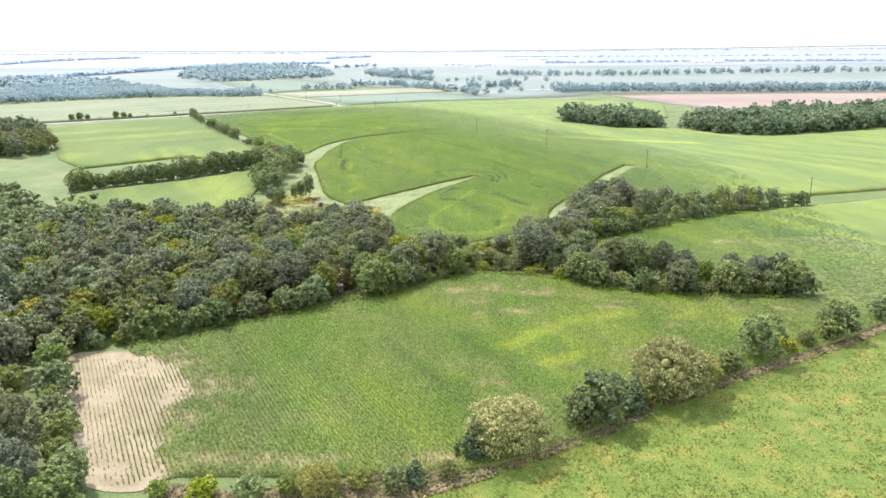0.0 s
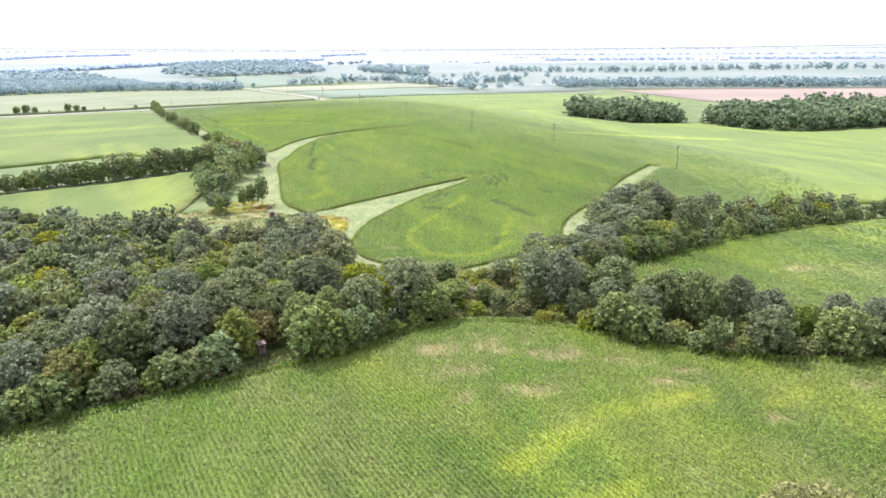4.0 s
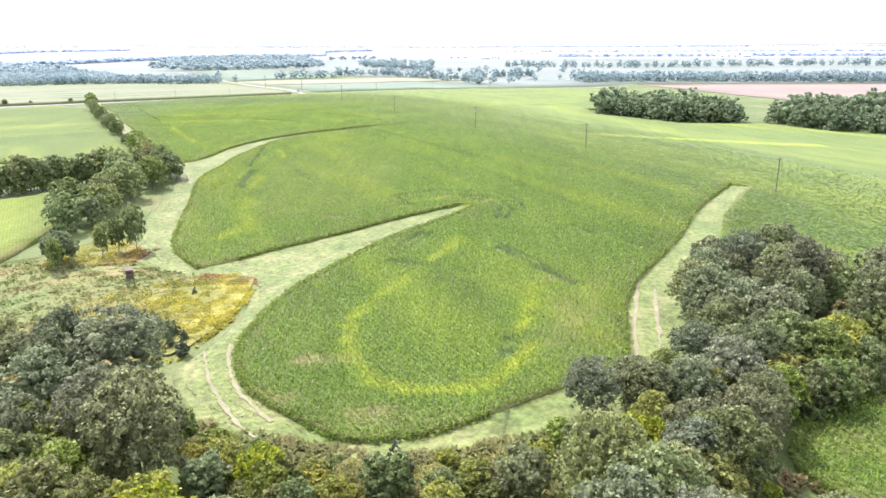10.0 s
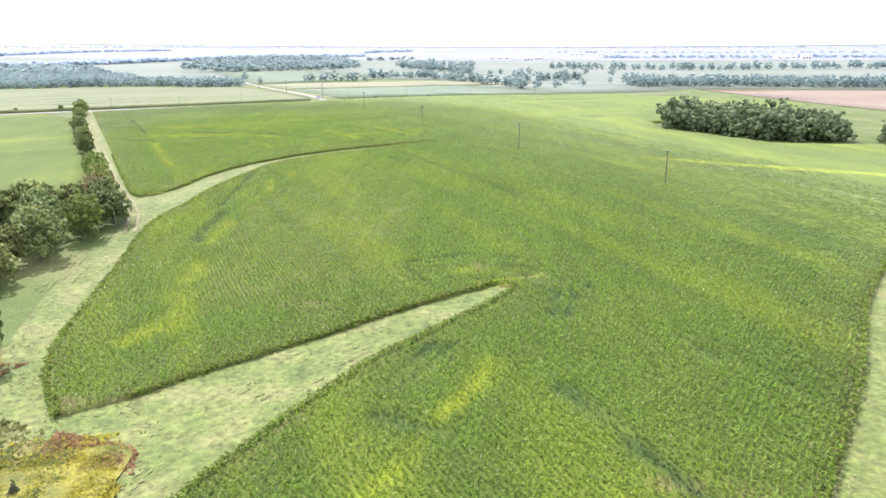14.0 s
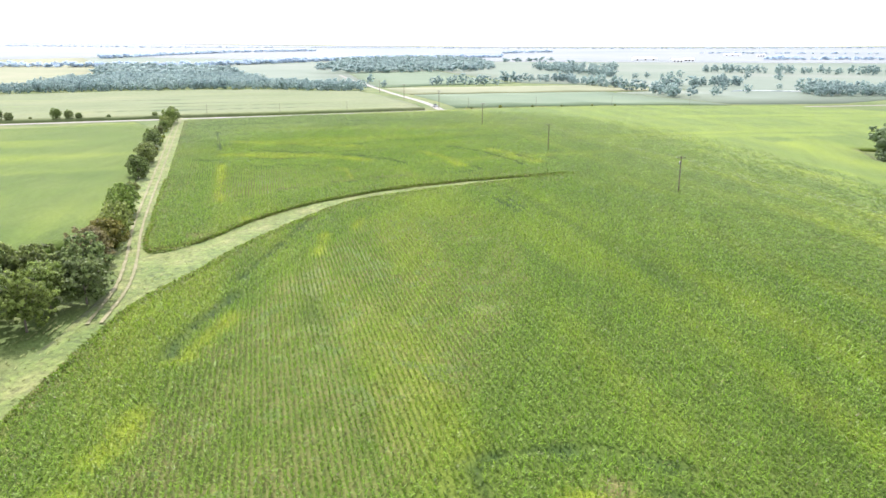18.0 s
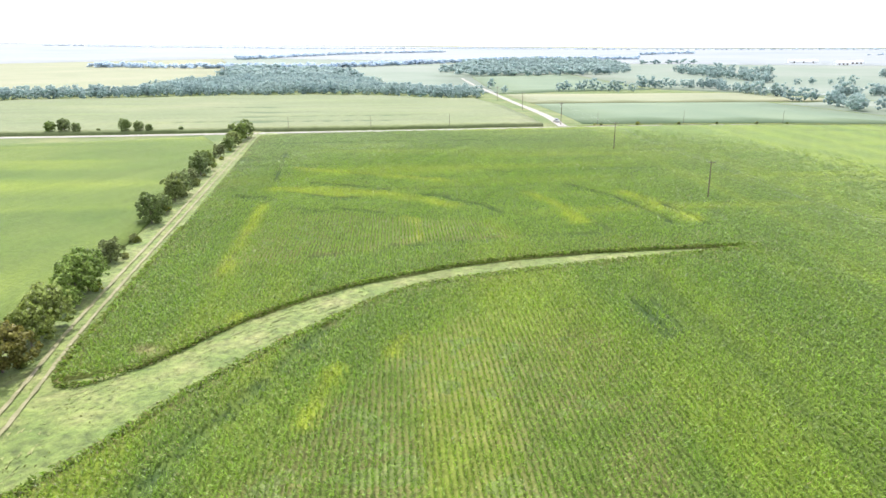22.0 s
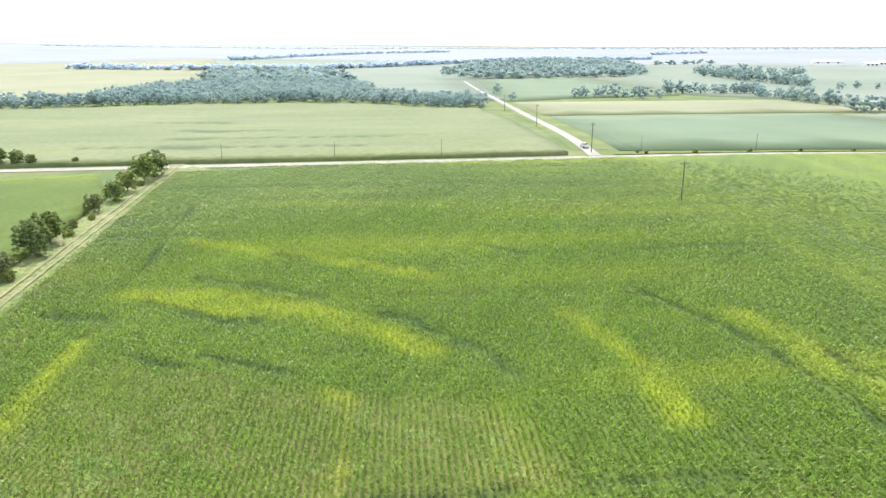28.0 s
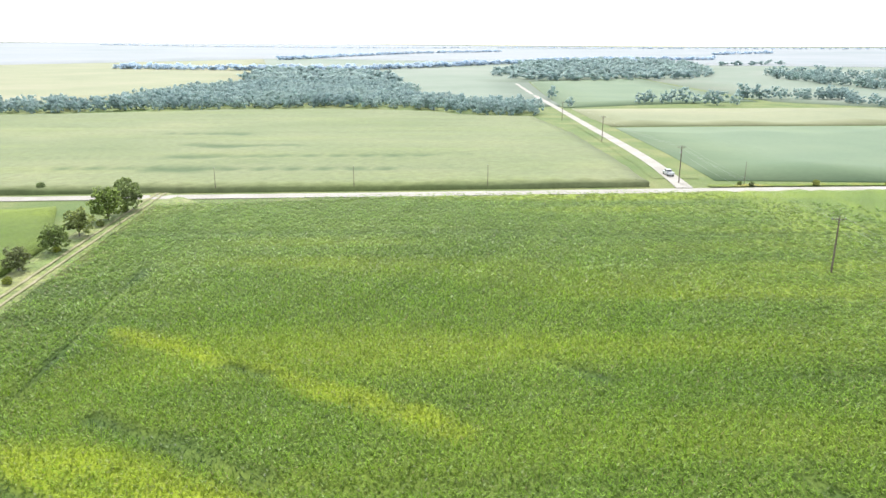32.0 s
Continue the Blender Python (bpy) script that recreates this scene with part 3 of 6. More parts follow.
DARKS = [([(-91, 523), (-77, 518), (-71, 513)], 0.8), ([(-57, 496), (-46, 503)], 0.8), ([(-46, 511), (-43, 506)], 0.8), ([(-66, 551), (-49, 539), (-38, 527), (-32, 518)], 0.8), ([(-71, 487), (-64, 492)], 0.9), ([(-144, 502), (-136, 505)], 1.2),
         ([(-148, 523), (-174, 561)], 0.6), ([(-98, 563), (-88, 561)], 0.8), ([(-137, 541), (-124, 543)], 0.5), ([(-5, 298), (4, 294)], 1.2), ([(25, 292), (31, 283)], 1.6), ([(17, 305), (24, 294)], 0.7), ([(-64, 398), (-70, 440)], 0.7), ([(6, 350), (12, 348.5), (17, 344), (19.5, 337), (18, 329)], 0.75), ([(9, 352), (16, 349.5), (20.5, 344), (22.5, 336), (20.5, 328)], 0.65), ([(20, 352), (25, 344), (26, 335)], 0.5),
         ([(-30, 466), (-22, 454)], 0.6), ([(-27, 467), (-21, 457)], 0.5), ([(-93, 467), (-88, 471)], 0.8), ([(-82, 479), (-76, 482)], 0.7), ([(-76, 485), (-64, 491)], 0.6), ([(-122, 498), (-113, 498)], 0.9), ([(-112, 502), (-99, 503)], 0.9),
         ([(-133, 504), (-133, 499)], 1.0), ([(0, 318), (-6, 304)], 0.7), ([(3, 318), (-3, 304)], 0.6), ([(-37, 537), (-24, 519)], 0.7), ([(-136, 525), (-124, 526), (-110, 526)], 1.1), ([(-135, 513), (-128, 513), (-119, 512), (-114, 514)], 1.1), ([(-97, 524), (-91, 525)], 1.2), ([(-135, 541), (-126, 542)], 0.8), ([(-58, 368), (-60, 376), (-61, 391)], 1.2),
         ([(-7, 342), (-11, 349)], 0.6), ([(-3, 341), (-6, 346), (-9, 352)], 0.5), ([(-10, 353), (-3, 356), (4, 358), (13, 356)], 0.7), ([(18, 306), (23, 299), (26, 292)], 0.8), ([(36, 321), (40, 314)], 0.8), ([(16, 252), (17, 259)], 0.8),
         ([(-276, 610), (-250, 624), (-238, 630), (-188, 658)], 1.6), ([(-251, 623), (-243, 626), (-237, 631)], 4.5), ([(-264, 644), (-257, 648)], 4), ([(-264, 644), (-193, 688)], 1.6), ([(-290, 669), (-274, 671), (-251, 688)], 2.2), ([(-280, 669), (-271, 672)], 4.5),
         ([(-307, 705), (-300, 706)], 4), ([(-329, 692), (-302, 705)], 2)]


def vigour(x, y):
    """How well the corn stands: poor towards the bare soil."""
    return np.clip(0.2 + edge_distance(x, y, BARE_EDGE, False) / 7 - 0.35 * lumps(x, y, 3, 41), 0.15, 1)


def thinness(x, y):
    """How far the rows stand apart from one another, 0 to 1."""
    thin = np.zeros(len(x))
    for patch in OPEN_ROWS:
        within = inside(x, y, patch)
        thin[within] = np.clip(edge_distance(x[within], y[within], patch) / 4 + 0.8 * lumps(x[within], y[within], 4, 31) - 0.2, 0, 1)
    return thin


def northern(x, y):
    """Where the rows run along the road."""
    return (y > 411 + 1.215 * (x + 94)) & ~inside(x, y, OPEN_ROWS[0]) & (y > 400) & (x * NORTH[0] + y * NORTH[1] > 468)


def blemishes(x, y):
    """Yellowing, dead and dark shares of a crop at plan points."""
    wob = 0.55 + 0.9 * lumps(x, y, 4, 3)
    yellow, dark, dry = np.zeros(len(x)), np.zeros(len(x)), np.zeros(len(x))
    for line, w in YELLOWS:
        yellow = np.maximum(yellow, np.clip(1.25 - 0.75 * edge_distance(x, y, line, False) / w / wob, 0, 1))
    for line, w in DARKS:
        dark = np.maximum(dark, np.clip(1.25 - 0.75 * edge_distance(x, y, line, False) / w / wob, 0, 1))
    for px, py, r in DEADS:
        dry = np.maximum(dry, np.clip(1.5 - np.hypot((x - px) * 0.8, (y - py) * 1.9) / r / wob - 0.65 * lumps(x * 0.7, y * 1.4, 2.2, 17), 0, 1))
    # streaks follow the rows: along the flight in the south, along the road in the north
    north = northern(x, y)
    along, across = x * ROW[0] + y * ROW[1], x * ROW[1] - y * ROW[0]
    along, across = np.where(north, across, along), np.where(north, along, across)
    band = 0.6 * lumps(along / 9, across, 6, 8) + 0.4 * lumps(along / 4, across, 15, 9)
    yellow = yellow * (0.6 + 0.5 * lumps(along / 9, across, 2.0, 51))
    yellow = np.maximum(np.minimum(0.7, yellow * (0.5 + 0.6 * lumps(x, y, 3, 6))), 0.34 * np.clip(band * 2.6 - 1.2, 0, 1))
    # east of the power line the crop is paler, in streaks along the line
    beyond = np.clip(((x + 108) * 0.855 + (y - 683) * 0.518) / 6, 0, 1)
    strip = lumps((x * NORTH[0] + y * NORTH[1]) / 25, x * NORTH[1] - y * NORTH[0], 5, 57)
    yellow = np.maximum(yellow, beyond * (0.04 + 0.17 * np.clip(strip * 2.2 - 0.9, 0, 1)))
    dry *= np.clip(2.4 * lumps(x, y, 1.1, 4) - 0.55, 0, 0.8)
    dry = np.maximum(dry, np.where(y < 235, 0.22, 0.05) * lumps(x, y, 7, 19))
    dry = np.maximum(dry, 0.85 * (1 - vigour(x, y)) * np.clip(1.6 * lumps(x, y, 1.6, 43), 0, 1))
    dark = np.maximum(dark, 0.35 * np.clip(lumps(along / 12, across, 5, 23) * 4 - 2.9, 0, 1))
    return {"yellow": yellow, "dry": np.clip(dry, 0, 1), "dark": dark * 0.85}


VIEWED = [(8, 120), (0, 250), (-5, 330), (-30, 400), (-60, 450), (-85, 500), (-100, 530)]


def crop_field(name, outline, height, material, step, label, marks=True, yellow=1.0):
    """A standing crop: an uneven canopy with sides down to the soil."""
    v, f = sheet_plan(outline, step)
    n, x, y = len(outline), v[:, 0], v[:, 1]
    rise = height * (0.95 + 0.07 * lumps(x, y, 5, 1) + 0.06 * (rng.random(len(x)) - 0.5))
    if marks:
        well = vigour(x, y)
        rise = rise * (1 - 0.42 * thinness(x, y)) * well - 0.7 * (well < 0.34)
    floor = np.zeros(len(x))
    if step < 3:  # between the rows one looks down past the leaves, into painted shade
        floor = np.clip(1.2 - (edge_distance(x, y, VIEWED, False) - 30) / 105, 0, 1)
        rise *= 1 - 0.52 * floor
    if step < 6:
        rise[:n] *= 0.6 + 0.35 * rng.random(n)
    top = ground(x, y) + rise
    marked = blemishes(x, y) if marks else {key: np.zeros(len(x)) for key in ("yellow", "dry", "dark")}
    marked["yellow"] = marked["yellow"] * yellow
    # share of the painted shade between the rows
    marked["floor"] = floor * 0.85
    if step < 3:  # soil shows between thin rows
        marked["dry"] = np.maximum(marked["dry"], 0.5 * thinness(x, y) * lumps(x, y, 3, 37))
    if step < 4:
        marked["dry"][:n] = np.maximum(marked["dry"][:n], 0.45 * rng.random(n))
    top -= marked["dry"] * height * 0.35 + marked["dark"] * height * 0.2
    foot = np.column_stack([v[:n], ground(x[:n], y[:n]) - 0.05])
    verts = np.concatenate([np.column_stack([v, top]), foot])
    k = np.arange(n)
    q = (k + 1) % n
    base = len(v)
    sides = np.concatenate([np.column_stack([k, q, q + base]), np.column_stack([k, q + base, k + base])])
    marks_all = {key: np.concatenate([a, a[:n]]) for key, a in marked.items()}
    return tagged(new(name, mesh_data(name, verts, np.concatenate([f, sides]), material, False, marks_all)), label, "crop field", kind="stuff")


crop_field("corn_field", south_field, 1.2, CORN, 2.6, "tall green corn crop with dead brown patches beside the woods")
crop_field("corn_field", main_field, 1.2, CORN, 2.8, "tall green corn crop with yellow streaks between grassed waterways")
crop_field("corn_field", west_field, 1.35, GREENFIELD, 3.5, "green corn crop between the woods and a tree row", True, 0.6)
crop_field("bean_field", northwest_field, 1.0, GREENFIELD, 4.5, "low green crop west of the field hedge", True, 0.7)
crop_field("corn_field", across_road, 1.6, PALECORN, 5.5, "pale ripening corn crop beyond the gravel road", True, 0.25)

# ---- grass, soil, lanes and roads ----
drape("waterway_grass", smooth_line([(-232, 606), (-168, 506), (-107, 408), (-88, 395), (-80, 370), (-75, 340), (-63, 304), (-48, 291), (-35, 289), (-30, 282), (-28, 270), (-30, 258), (-32, 249), (-26, 234), (-16, 226), (0, 222),
                                        (14, 229), (18, 250), (30, 350), (0, 500), (-8, 520), (-60, 530), (-160, 590), (-224, 606)], 3.0, True, False), MOWN, 0.06, 2.0, "mown pale green grass waterway between corn", "grass", rough=0.2)
drape("lane_grass", smooth_line([(10, 221), (14, 238), (31, 250), (40, 292), (88, 372), (99, 366), (80, 328), (70, 302), (62, 284), (58, 264), (48, 246), (32, 232), (18, 222)], 2.0, True, False), MOWN, 0.08, 3.0,
      "mown grass lane along the corn", "grass", rough=0.1)
drape("pasture", smooth_line([(-80, 86), (-40, 90), (-6, 91.5), (8, 99), (24, 108.5), (40, 120), (65, 134.5), (88, 148.5), (128, 171), (260, 218), (400, 150), (300, -140), (-160, -140)], 4.0, True, False), PASTURE, 0.06, 8.0,
      "short green pasture grass beside the hedgerow", "pasture")
drape("meadow", smooth_line([(-62, 300), (-42, 290), (-34, 262), (-38, 250), (-70, 256), (-100, 272), (-110, 290), (-96, 300), (-84, 308), (-80, 316), (-73, 321), (-66, 315), (-64, 306)], 2.0, True, False), MEADOW, 0.1, 2.0, "weedy green and russet meadow", "meadow", rough=0.35)
drape("goldenrod_patch", smooth_line([(-33, 291), (-31, 282), (-31, 272), (-32, 262), (-35, 255), (-39, 256), (-40, 264), (-44, 272), (-50, 279), (-43, 288)], 1.5, True), GOLDEN, 0.2, 1.5, "bright yellow goldenrod in the meadow", "wildflowers", rough=0.3)
drape("bare_soil", smooth_line([(-82, 131), (-84, 141), (-75, 143), (-62, 142), (-50, 130), (-43, 118), (-43, 104), (-46, 92), (-57, 93), (-63, 103), (-74, 119)], 2.0, True), SOIL, 0.08, 2.0, "bare tan soil with thin stunted corn rows", "soil", rough=0.08)
def line_along(x, y, way, a, b):
    return [(x + way[0] * s, y + way[1] * s) for s in (a, (a + b) / 2, b)]


ribbon("road_east_west", line_along(-104, 674, EAST, -700, 320), 5.0, GRAVEL, 0.16, 4.0, 0.08, "pale gravel country road", "road")
ribbon("road_north", [(-105, 677), (-135, 737), (-215, 887), (-310, 1056), (-420, 1250)], 4.4, GRAVEL, 0.2, 6.0, 0.05, "pale gravel road running to the woods", "road")

# ---- trees ----
def ball(divisions):
    bm = bmesh.new()
    bmesh.ops.create_icosphere(bm, subdivisions=divisions, radius=1)
    bm.verts.ensure_lookup_table()
    v = np.array([tuple(p.co) for p in bm.verts])
    f = np.array([[p.index for p in face.verts] for face in bm.faces])
    bm.free()
    return v, f


BALL, COARSE_BALL = ball(2), ball(1)


def leaves_on(r, points, normals, size, tilt):
    """Leaf sprays: small three-cornered pieces lying about across the normals."""
    n = len(points)
    nn = normals + r.normal(0, tilt, (n, 3))
    nn /= np.linalg.norm(nn, axis=1)[:, None]
    side = np.cross(nn, r.normal(0, 1, (n, 3)))
    side /= np.linalg.norm(side, axis=1)[:, None]
    up = np.cross(nn, side)
    s = size * r.uniform(0.6, 1.35, (n, 1))
    a, b, c = points - side * s - up * s * 0.5, points + side * s - up * s * 0.6, points + up * s * 1.1 + nn * s * 0.3
    v = np.stack([a, b, c], 1).reshape(-1, 3)
    return v, np.arange(n * 3).reshape(-1, 3)


def crown_arrays(seed, height, spread, lobes, leaves, leaf_size, low=0.25, form="round", core=BALL, tilt=0.6, bulk=0.26):
    """A crown of overlapping leafy boughs with an uneven outline."""
    r = np.random.default_rng(seed)
    pieces, centres, radii = [], [], []
    for k in range(lobes):
        s = (k + 0.5) / lobes
        if form == "cone":
            z = height * (low + (0.95 - low) * s)
            reach = spread * (1.05 - s) * 0.55
            rad = spread * (1.1 - s) * r.uniform(0.5, 0.65) + 0.12
            w = r.uniform(0, 2 * math.pi)
        else:
            polar = math.acos(1 - 1.75 * s)
            w = k * 2.39996 + r.uniform(-0.35, 0.35)
            mid, half = height * (low + 1) / 2, height * (1 - low) / 2
            rad = spread * r.uniform(0.34, 0.5)
            z = mid + math.cos(polar) * (half - rad * 0.75) * r.uniform(0.85, 1.08)
            reach = math.sin(polar) * (spread - rad * 0.7) * r.uniform(0.8, 1.12)
        centres.append((reach * math.cos(w), reach * math.sin(w), z))
        radii.append(rad)
    if form != "cone":
        centres.append((0, 0, height * (low + 1) / 2))
        radii.append(spread * 0.62)
    centres, radii = np.array(centres), np.array(radii)
    bv, bf = core
    for c, rad in zip(centres, radii):
        wave = 1 + 0.3 * np.sin(bv @ r.normal(0, 2.6, 3) + r.uniform(0, 6)) * np.sin(bv @ r.normal(0, 3.4, 3) + r.uniform(0, 6)) + r.normal(0, 0.07, len(bv))
        pieces.append((c + bv * (rad * bulk * wave)[:, None] * np.array([1, 1, 0.85 if form != "cone" else 1.3]), bf))
    # leaf clumps at the ends of the boughs, with gaps between them
    clumps = max(24, leaves // 13)
    pick = r.choice(len(radii), clumps, p=radii ** 2 / (radii ** 2).sum())
    out = r.normal(0, 1, (clumps, 3))
    out[:, 2] += 0.3
    out /= np.linalg.norm(out, axis=1)[:, None]
    flat = np.array([1, 1, 0.9 if form != "cone" else 1.3])
    hubs = centres[pick] + out * (radii[pick] * r.uniform(0.7, 1.02, clumps))[:, None] * flat
    keep = ((np.linalg.norm((hubs[:, None] - centres[None]) / radii[None, :, None], axis=2)) < 0.6).sum(1) == 0
    hubs, out = hubs[keep], out[keep]
    wide = spread * r.uniform(0.09, 0.19, len(hubs)) * (1 if form != "cone" else 0.9)
    pick = r.choice(len(hubs), leaves, p=wide ** 2 / (wide ** 2).sum())
    nrm = r.normal(0, 1, (leaves, 3)) + out[pick] * 0.8
    nrm[:, 2] += 0.45
    nrm /= np.linalg.norm(nrm, axis=1)[:, None]
    pts = hubs[pick] + nrm * (wide[pick] * r.uniform(0.35, 1.05, leaves))[:, None] * np.array([1, 1, 0.75])
    pieces.append(leaves_on(r, pts, nrm, leaf_size, tilt))
    return joined(pieces)


def trunk_mesh(seed, height, spread, girth, material=BARK):
    r = random.Random(seed)
    pieces = [tube([(0, 0, -0.3), (0.05, 0, height * 0.2), (0.15, 0.1, height * 0.45), (0.1, 0.2, height * 0.75)], [girth * 1.3, girth, girth * 0.75, girth * 0.3], 8)]
    for k in range(5):
        w, z = k * 1.3 + r.uniform(-0.4, 0.4), height * r.uniform(0.25, 0.5)
        out = spread * r.uniform(0.5, 0.75)
        pieces.append(tube([(0.05, 0, z), (out * 0.5 * math.cos(w), out * 0.5 * math.sin(w), z + height * 0.13), (out * math.cos(w), out * math.sin(w), z + height * 0.28)],
                           [girth * 0.5, girth * 0.36, girth * 0.15], 5))
    return mesh_data("trunk", *joined(pieces), material, True)


def tree_kind(name, seed, height, spread, lobes, leaves, leaf_size, material, low=0.25, form="round", girth=0.25):
    """The trunk and crown meshes of one kind of tree, to be shared by all of that kind."""
    return name, trunk_mesh(seed, height, spread, girth), mesh_data("crown", *crown_arrays(seed, height, spread, lobes, leaves, leaf_size, low, form), material), height


WOOD_FORMS = (("oak_tree", 13.0, 5.2, 19, 0.1), ("oak_tree", 11.5, 4.6, 17, 0.06), ("hickory_tree", 14.0, 4.4, 18, 0.1), ("elm_tree", 10.0, 4.2, 16, 0.03), ("walnut_tree", 12.0, 4.8, 17, 0.06))
WOOD_LEAF = (OAKLEAF, LEAF, OAKLEAF, FRESHLEAF, LEAF)
WOODS = [tree_kind(n, k + 1, h, s, lobes + 3, 8000, 0.2, WOOD_LEAF[k], low) for k, (n, h, s, lobes, low) in enumerate(WOOD_FORMS)]
WOODS_AWAY = [tree_kind(n, k + 1, h, s, lobes - 5, 2200, 0.36, WOOD_LEAF[k], low) for k, (n, h, s, lobes, low) in enumerate(WOOD_FORMS)]
FLIGHT = [(0, 0), (9, 160), (5, 290), (-10, 357), (-66, 484)]
LIME = tree_kind("locust_tree", 6, 9.5, 4.0, 14, 4200, 0.24, YELLOWLEAF, 0.15)
BUSH = tree_kind("bush", 7, 4.2, 2.3, 10, 2000, 0.2, FRESHLEAF, 0.02, girth=0.08)
PALE = tree_kind("olive_shrub", 8, 5.6, 4.0, 18, 9500, 0.12, PALELEAF, 0.04, girth=0.1)
CEDAR = tree_kind("cedar_tree", 9, 5.5, 1.7, 10, 2400, 0.16, CEDARLEAF, 0.04, "cone", girth=0.1)
SMALL = tree_kind("small_tree", 10, 7.0, 2.8, 12, 3200, 0.22, HEDGELEAF, 0.08, girth=0.12)
WILLOW = tree_kind("willow_tree", 11, 8.0, 3.6, 13, 3600, 0.21, OAKLEAF, 0.05, girth=0.15)
YELLOWBUSH = tree_kind("weedy_bush", 12, 3.0, 2.0, 9, 1700, 0.17, YELLOWLEAF, 0.02, girth=0.06)

HEDGE = [tree_kind("hedge_tree", 13, 9.0, 3.8, 13, 3600, 0.25, HEDGELEAF, 0.0, girth=0.15), tree_kind("hedge_tree", 14, 7.5, 3.6, 12, 3200, 0.25, HEDGELEAF, 0.0, girth=0.14), tree_kind("hedge_tree", 15, 10.5, 4.0, 14, 3800, 0.25, HEDGELEAF, 0.02, girth=0.16)]
RUSSET = tree_kind("ash_tree", 16, 7.5, 4.4, 14, 4200, 0.24, RUSSETLEAF, 0.0, girth=0.15)


def plant(kind, x, y, size=1.0, turn=None, stretch=1.0, label="", group=""):
    if kind in WOODS and edge_distance(np.array([x]), np.array([y]), FLIGHT, False)[0] > 75:
        kind = WOODS_AWAY[WOODS.index(kind)]
    name, trunk, crown, _ = kind
    t = new(name)
    t.empty_display_size = 0.5
    t.matrix_world = pose(x, y, float(ground(x, y)) - 0.1, 0, 0, rng.uniform(0, 360) if turn is None else turn) @ Matrix.Diagonal((size, size, size * stretch, 1))
    part("trunk", trunk, t)
    part("crown", crown, t)
    return tagged(t, label, "bush" if "bush" in name or "shrub" in name else "tree", group)


def scatter(outline, gap, seed, clear=2.5):
    """Plan points about gap metres apart inside an outline."""
    r = np.random.default_rng(seed)
    o = np.asarray(outline, float)
    gx, gy = np.meshgrid(np.arange(*(o[:, 0].min(), o[:, 0].max()), gap), np.arange(*(o[:, 1].min(), o[:, 1].max()), gap * 0.88))
    gx = gx + (np.arange(gx.shape[0])[:, None] % 2) * gap / 2
    gx, gy = gx.ravel() + r.uniform(-0.33, 0.33, gx.size) * gap, gy.ravel() + r.uniform(-0.33, 0.33, gy.size) * gap
    ok = inside(gx, gy, o)
    gx, gy = gx[ok], gy[ok]
    ok = edge_distance(gx, gy, o) > clear
    return list(zip(gx[ok], gy[ok]))


WOOD_TEXT = {"oak_tree": "broad dark green oak in the woods", "hickory_tree": "tall green hickory in the woods", "elm_tree": "rounded green elm in the woods",
             "walnut_tree": "spreading green walnut in the woods", "locust_tree": "yellow-green locust tree among darker trees", "small_tree": "small leafy green tree at the wood's edge",
             "bush": "dense green bush at the wood's edge", "olive_shrub": "pale silvery shrub with thin foliage", "cedar_tree": "dark conical cedar in the meadow",
             "willow_tree": "grey-green willow beside the meadow", "hedge_tree": "leafy green hedge tree with a low crown", "ash_tree": "russet-green tree with a low spreading crown", "weedy_bush": "low yellowish brush with thin leaves"}


BLIND = (-30.5, 178)  # hunting blind in a bay of the wood's edge


def by_blind(x, y):
    return math.hypot(x - BLIND[0], y - BLIND[1]) < 3.2 or math.hypot(x + 28, y - 173.5) < 4.2


def wood(outline, gap, seed, group, small=0.0, lime=0.07, scale=1.0):
    r = random.Random(seed)
    for x, y in scatter(outline, gap, seed):
        q = r.random()
        if by_blind(x, y) or math.hypot(x - 25, y - 235) < 5:
            continue
        kind = LIME if q < lime else RUSSET if q < lime + 0.08 else SMALL if q < lime + 0.08 + small else WOODS[r.choice((0, 1, 2, 3, 3, 4, 1))]
        low = 0.72 if x > 72 and y > 238 else 0.86 if x > 55 and y < 238 else 0.74 if 10 < x < 48 and y > 222 else 1.0  # the row thins out eastwards
        plant(kind, x, y, low * scale * r.uniform(0.78, 1.08), stretch=r.uniform(0.9, 1.15), label=WOOD_TEXT[kind[0]], group=group)


def edge_brush(line, gap, seed, group, kinds, lo=0.7, hi=1.2, wobble=1.0):
    r = random.Random(seed)
    for x, y in smooth_line(line, gap):
        kind = kinds[r.randrange(len(kinds))]
        if by_blind(x, y):
            continue
        plant(kind, x + r.uniform(-wobble, wobble), y + r.uniform(-wobble, wobble), r.uniform(lo, hi), label=WOOD_TEXT[kind[0]], group=group)


wood([(-75, 149), (-60, 156), (-39, 169), (-14, 184), (-2, 196), (-4, 206), (-16, 214), (-22, 230), (-36, 244), (-60, 250), (-90, 262), (-128, 276), (-140, 274), (-140, 160), (-110, 132), (-86, 140)],
     6.6, 21, "woodland trees", 0.1, 0.13)
wood([(-88, 139), (-82, 125), (-70, 107), (-63, 94), (-60, 80), (-80, 66), (-130, 80), (-150, 120), (-120, 136)], 6.4, 22, "woodland trees", 0.12)
wood([(-104, 134), (-88, 137), (-81, 144), (-70, 151), (-82, 157), (-108, 148)], 4.6, 26, "woodland trees", 0.3, 0.1, 0.8)
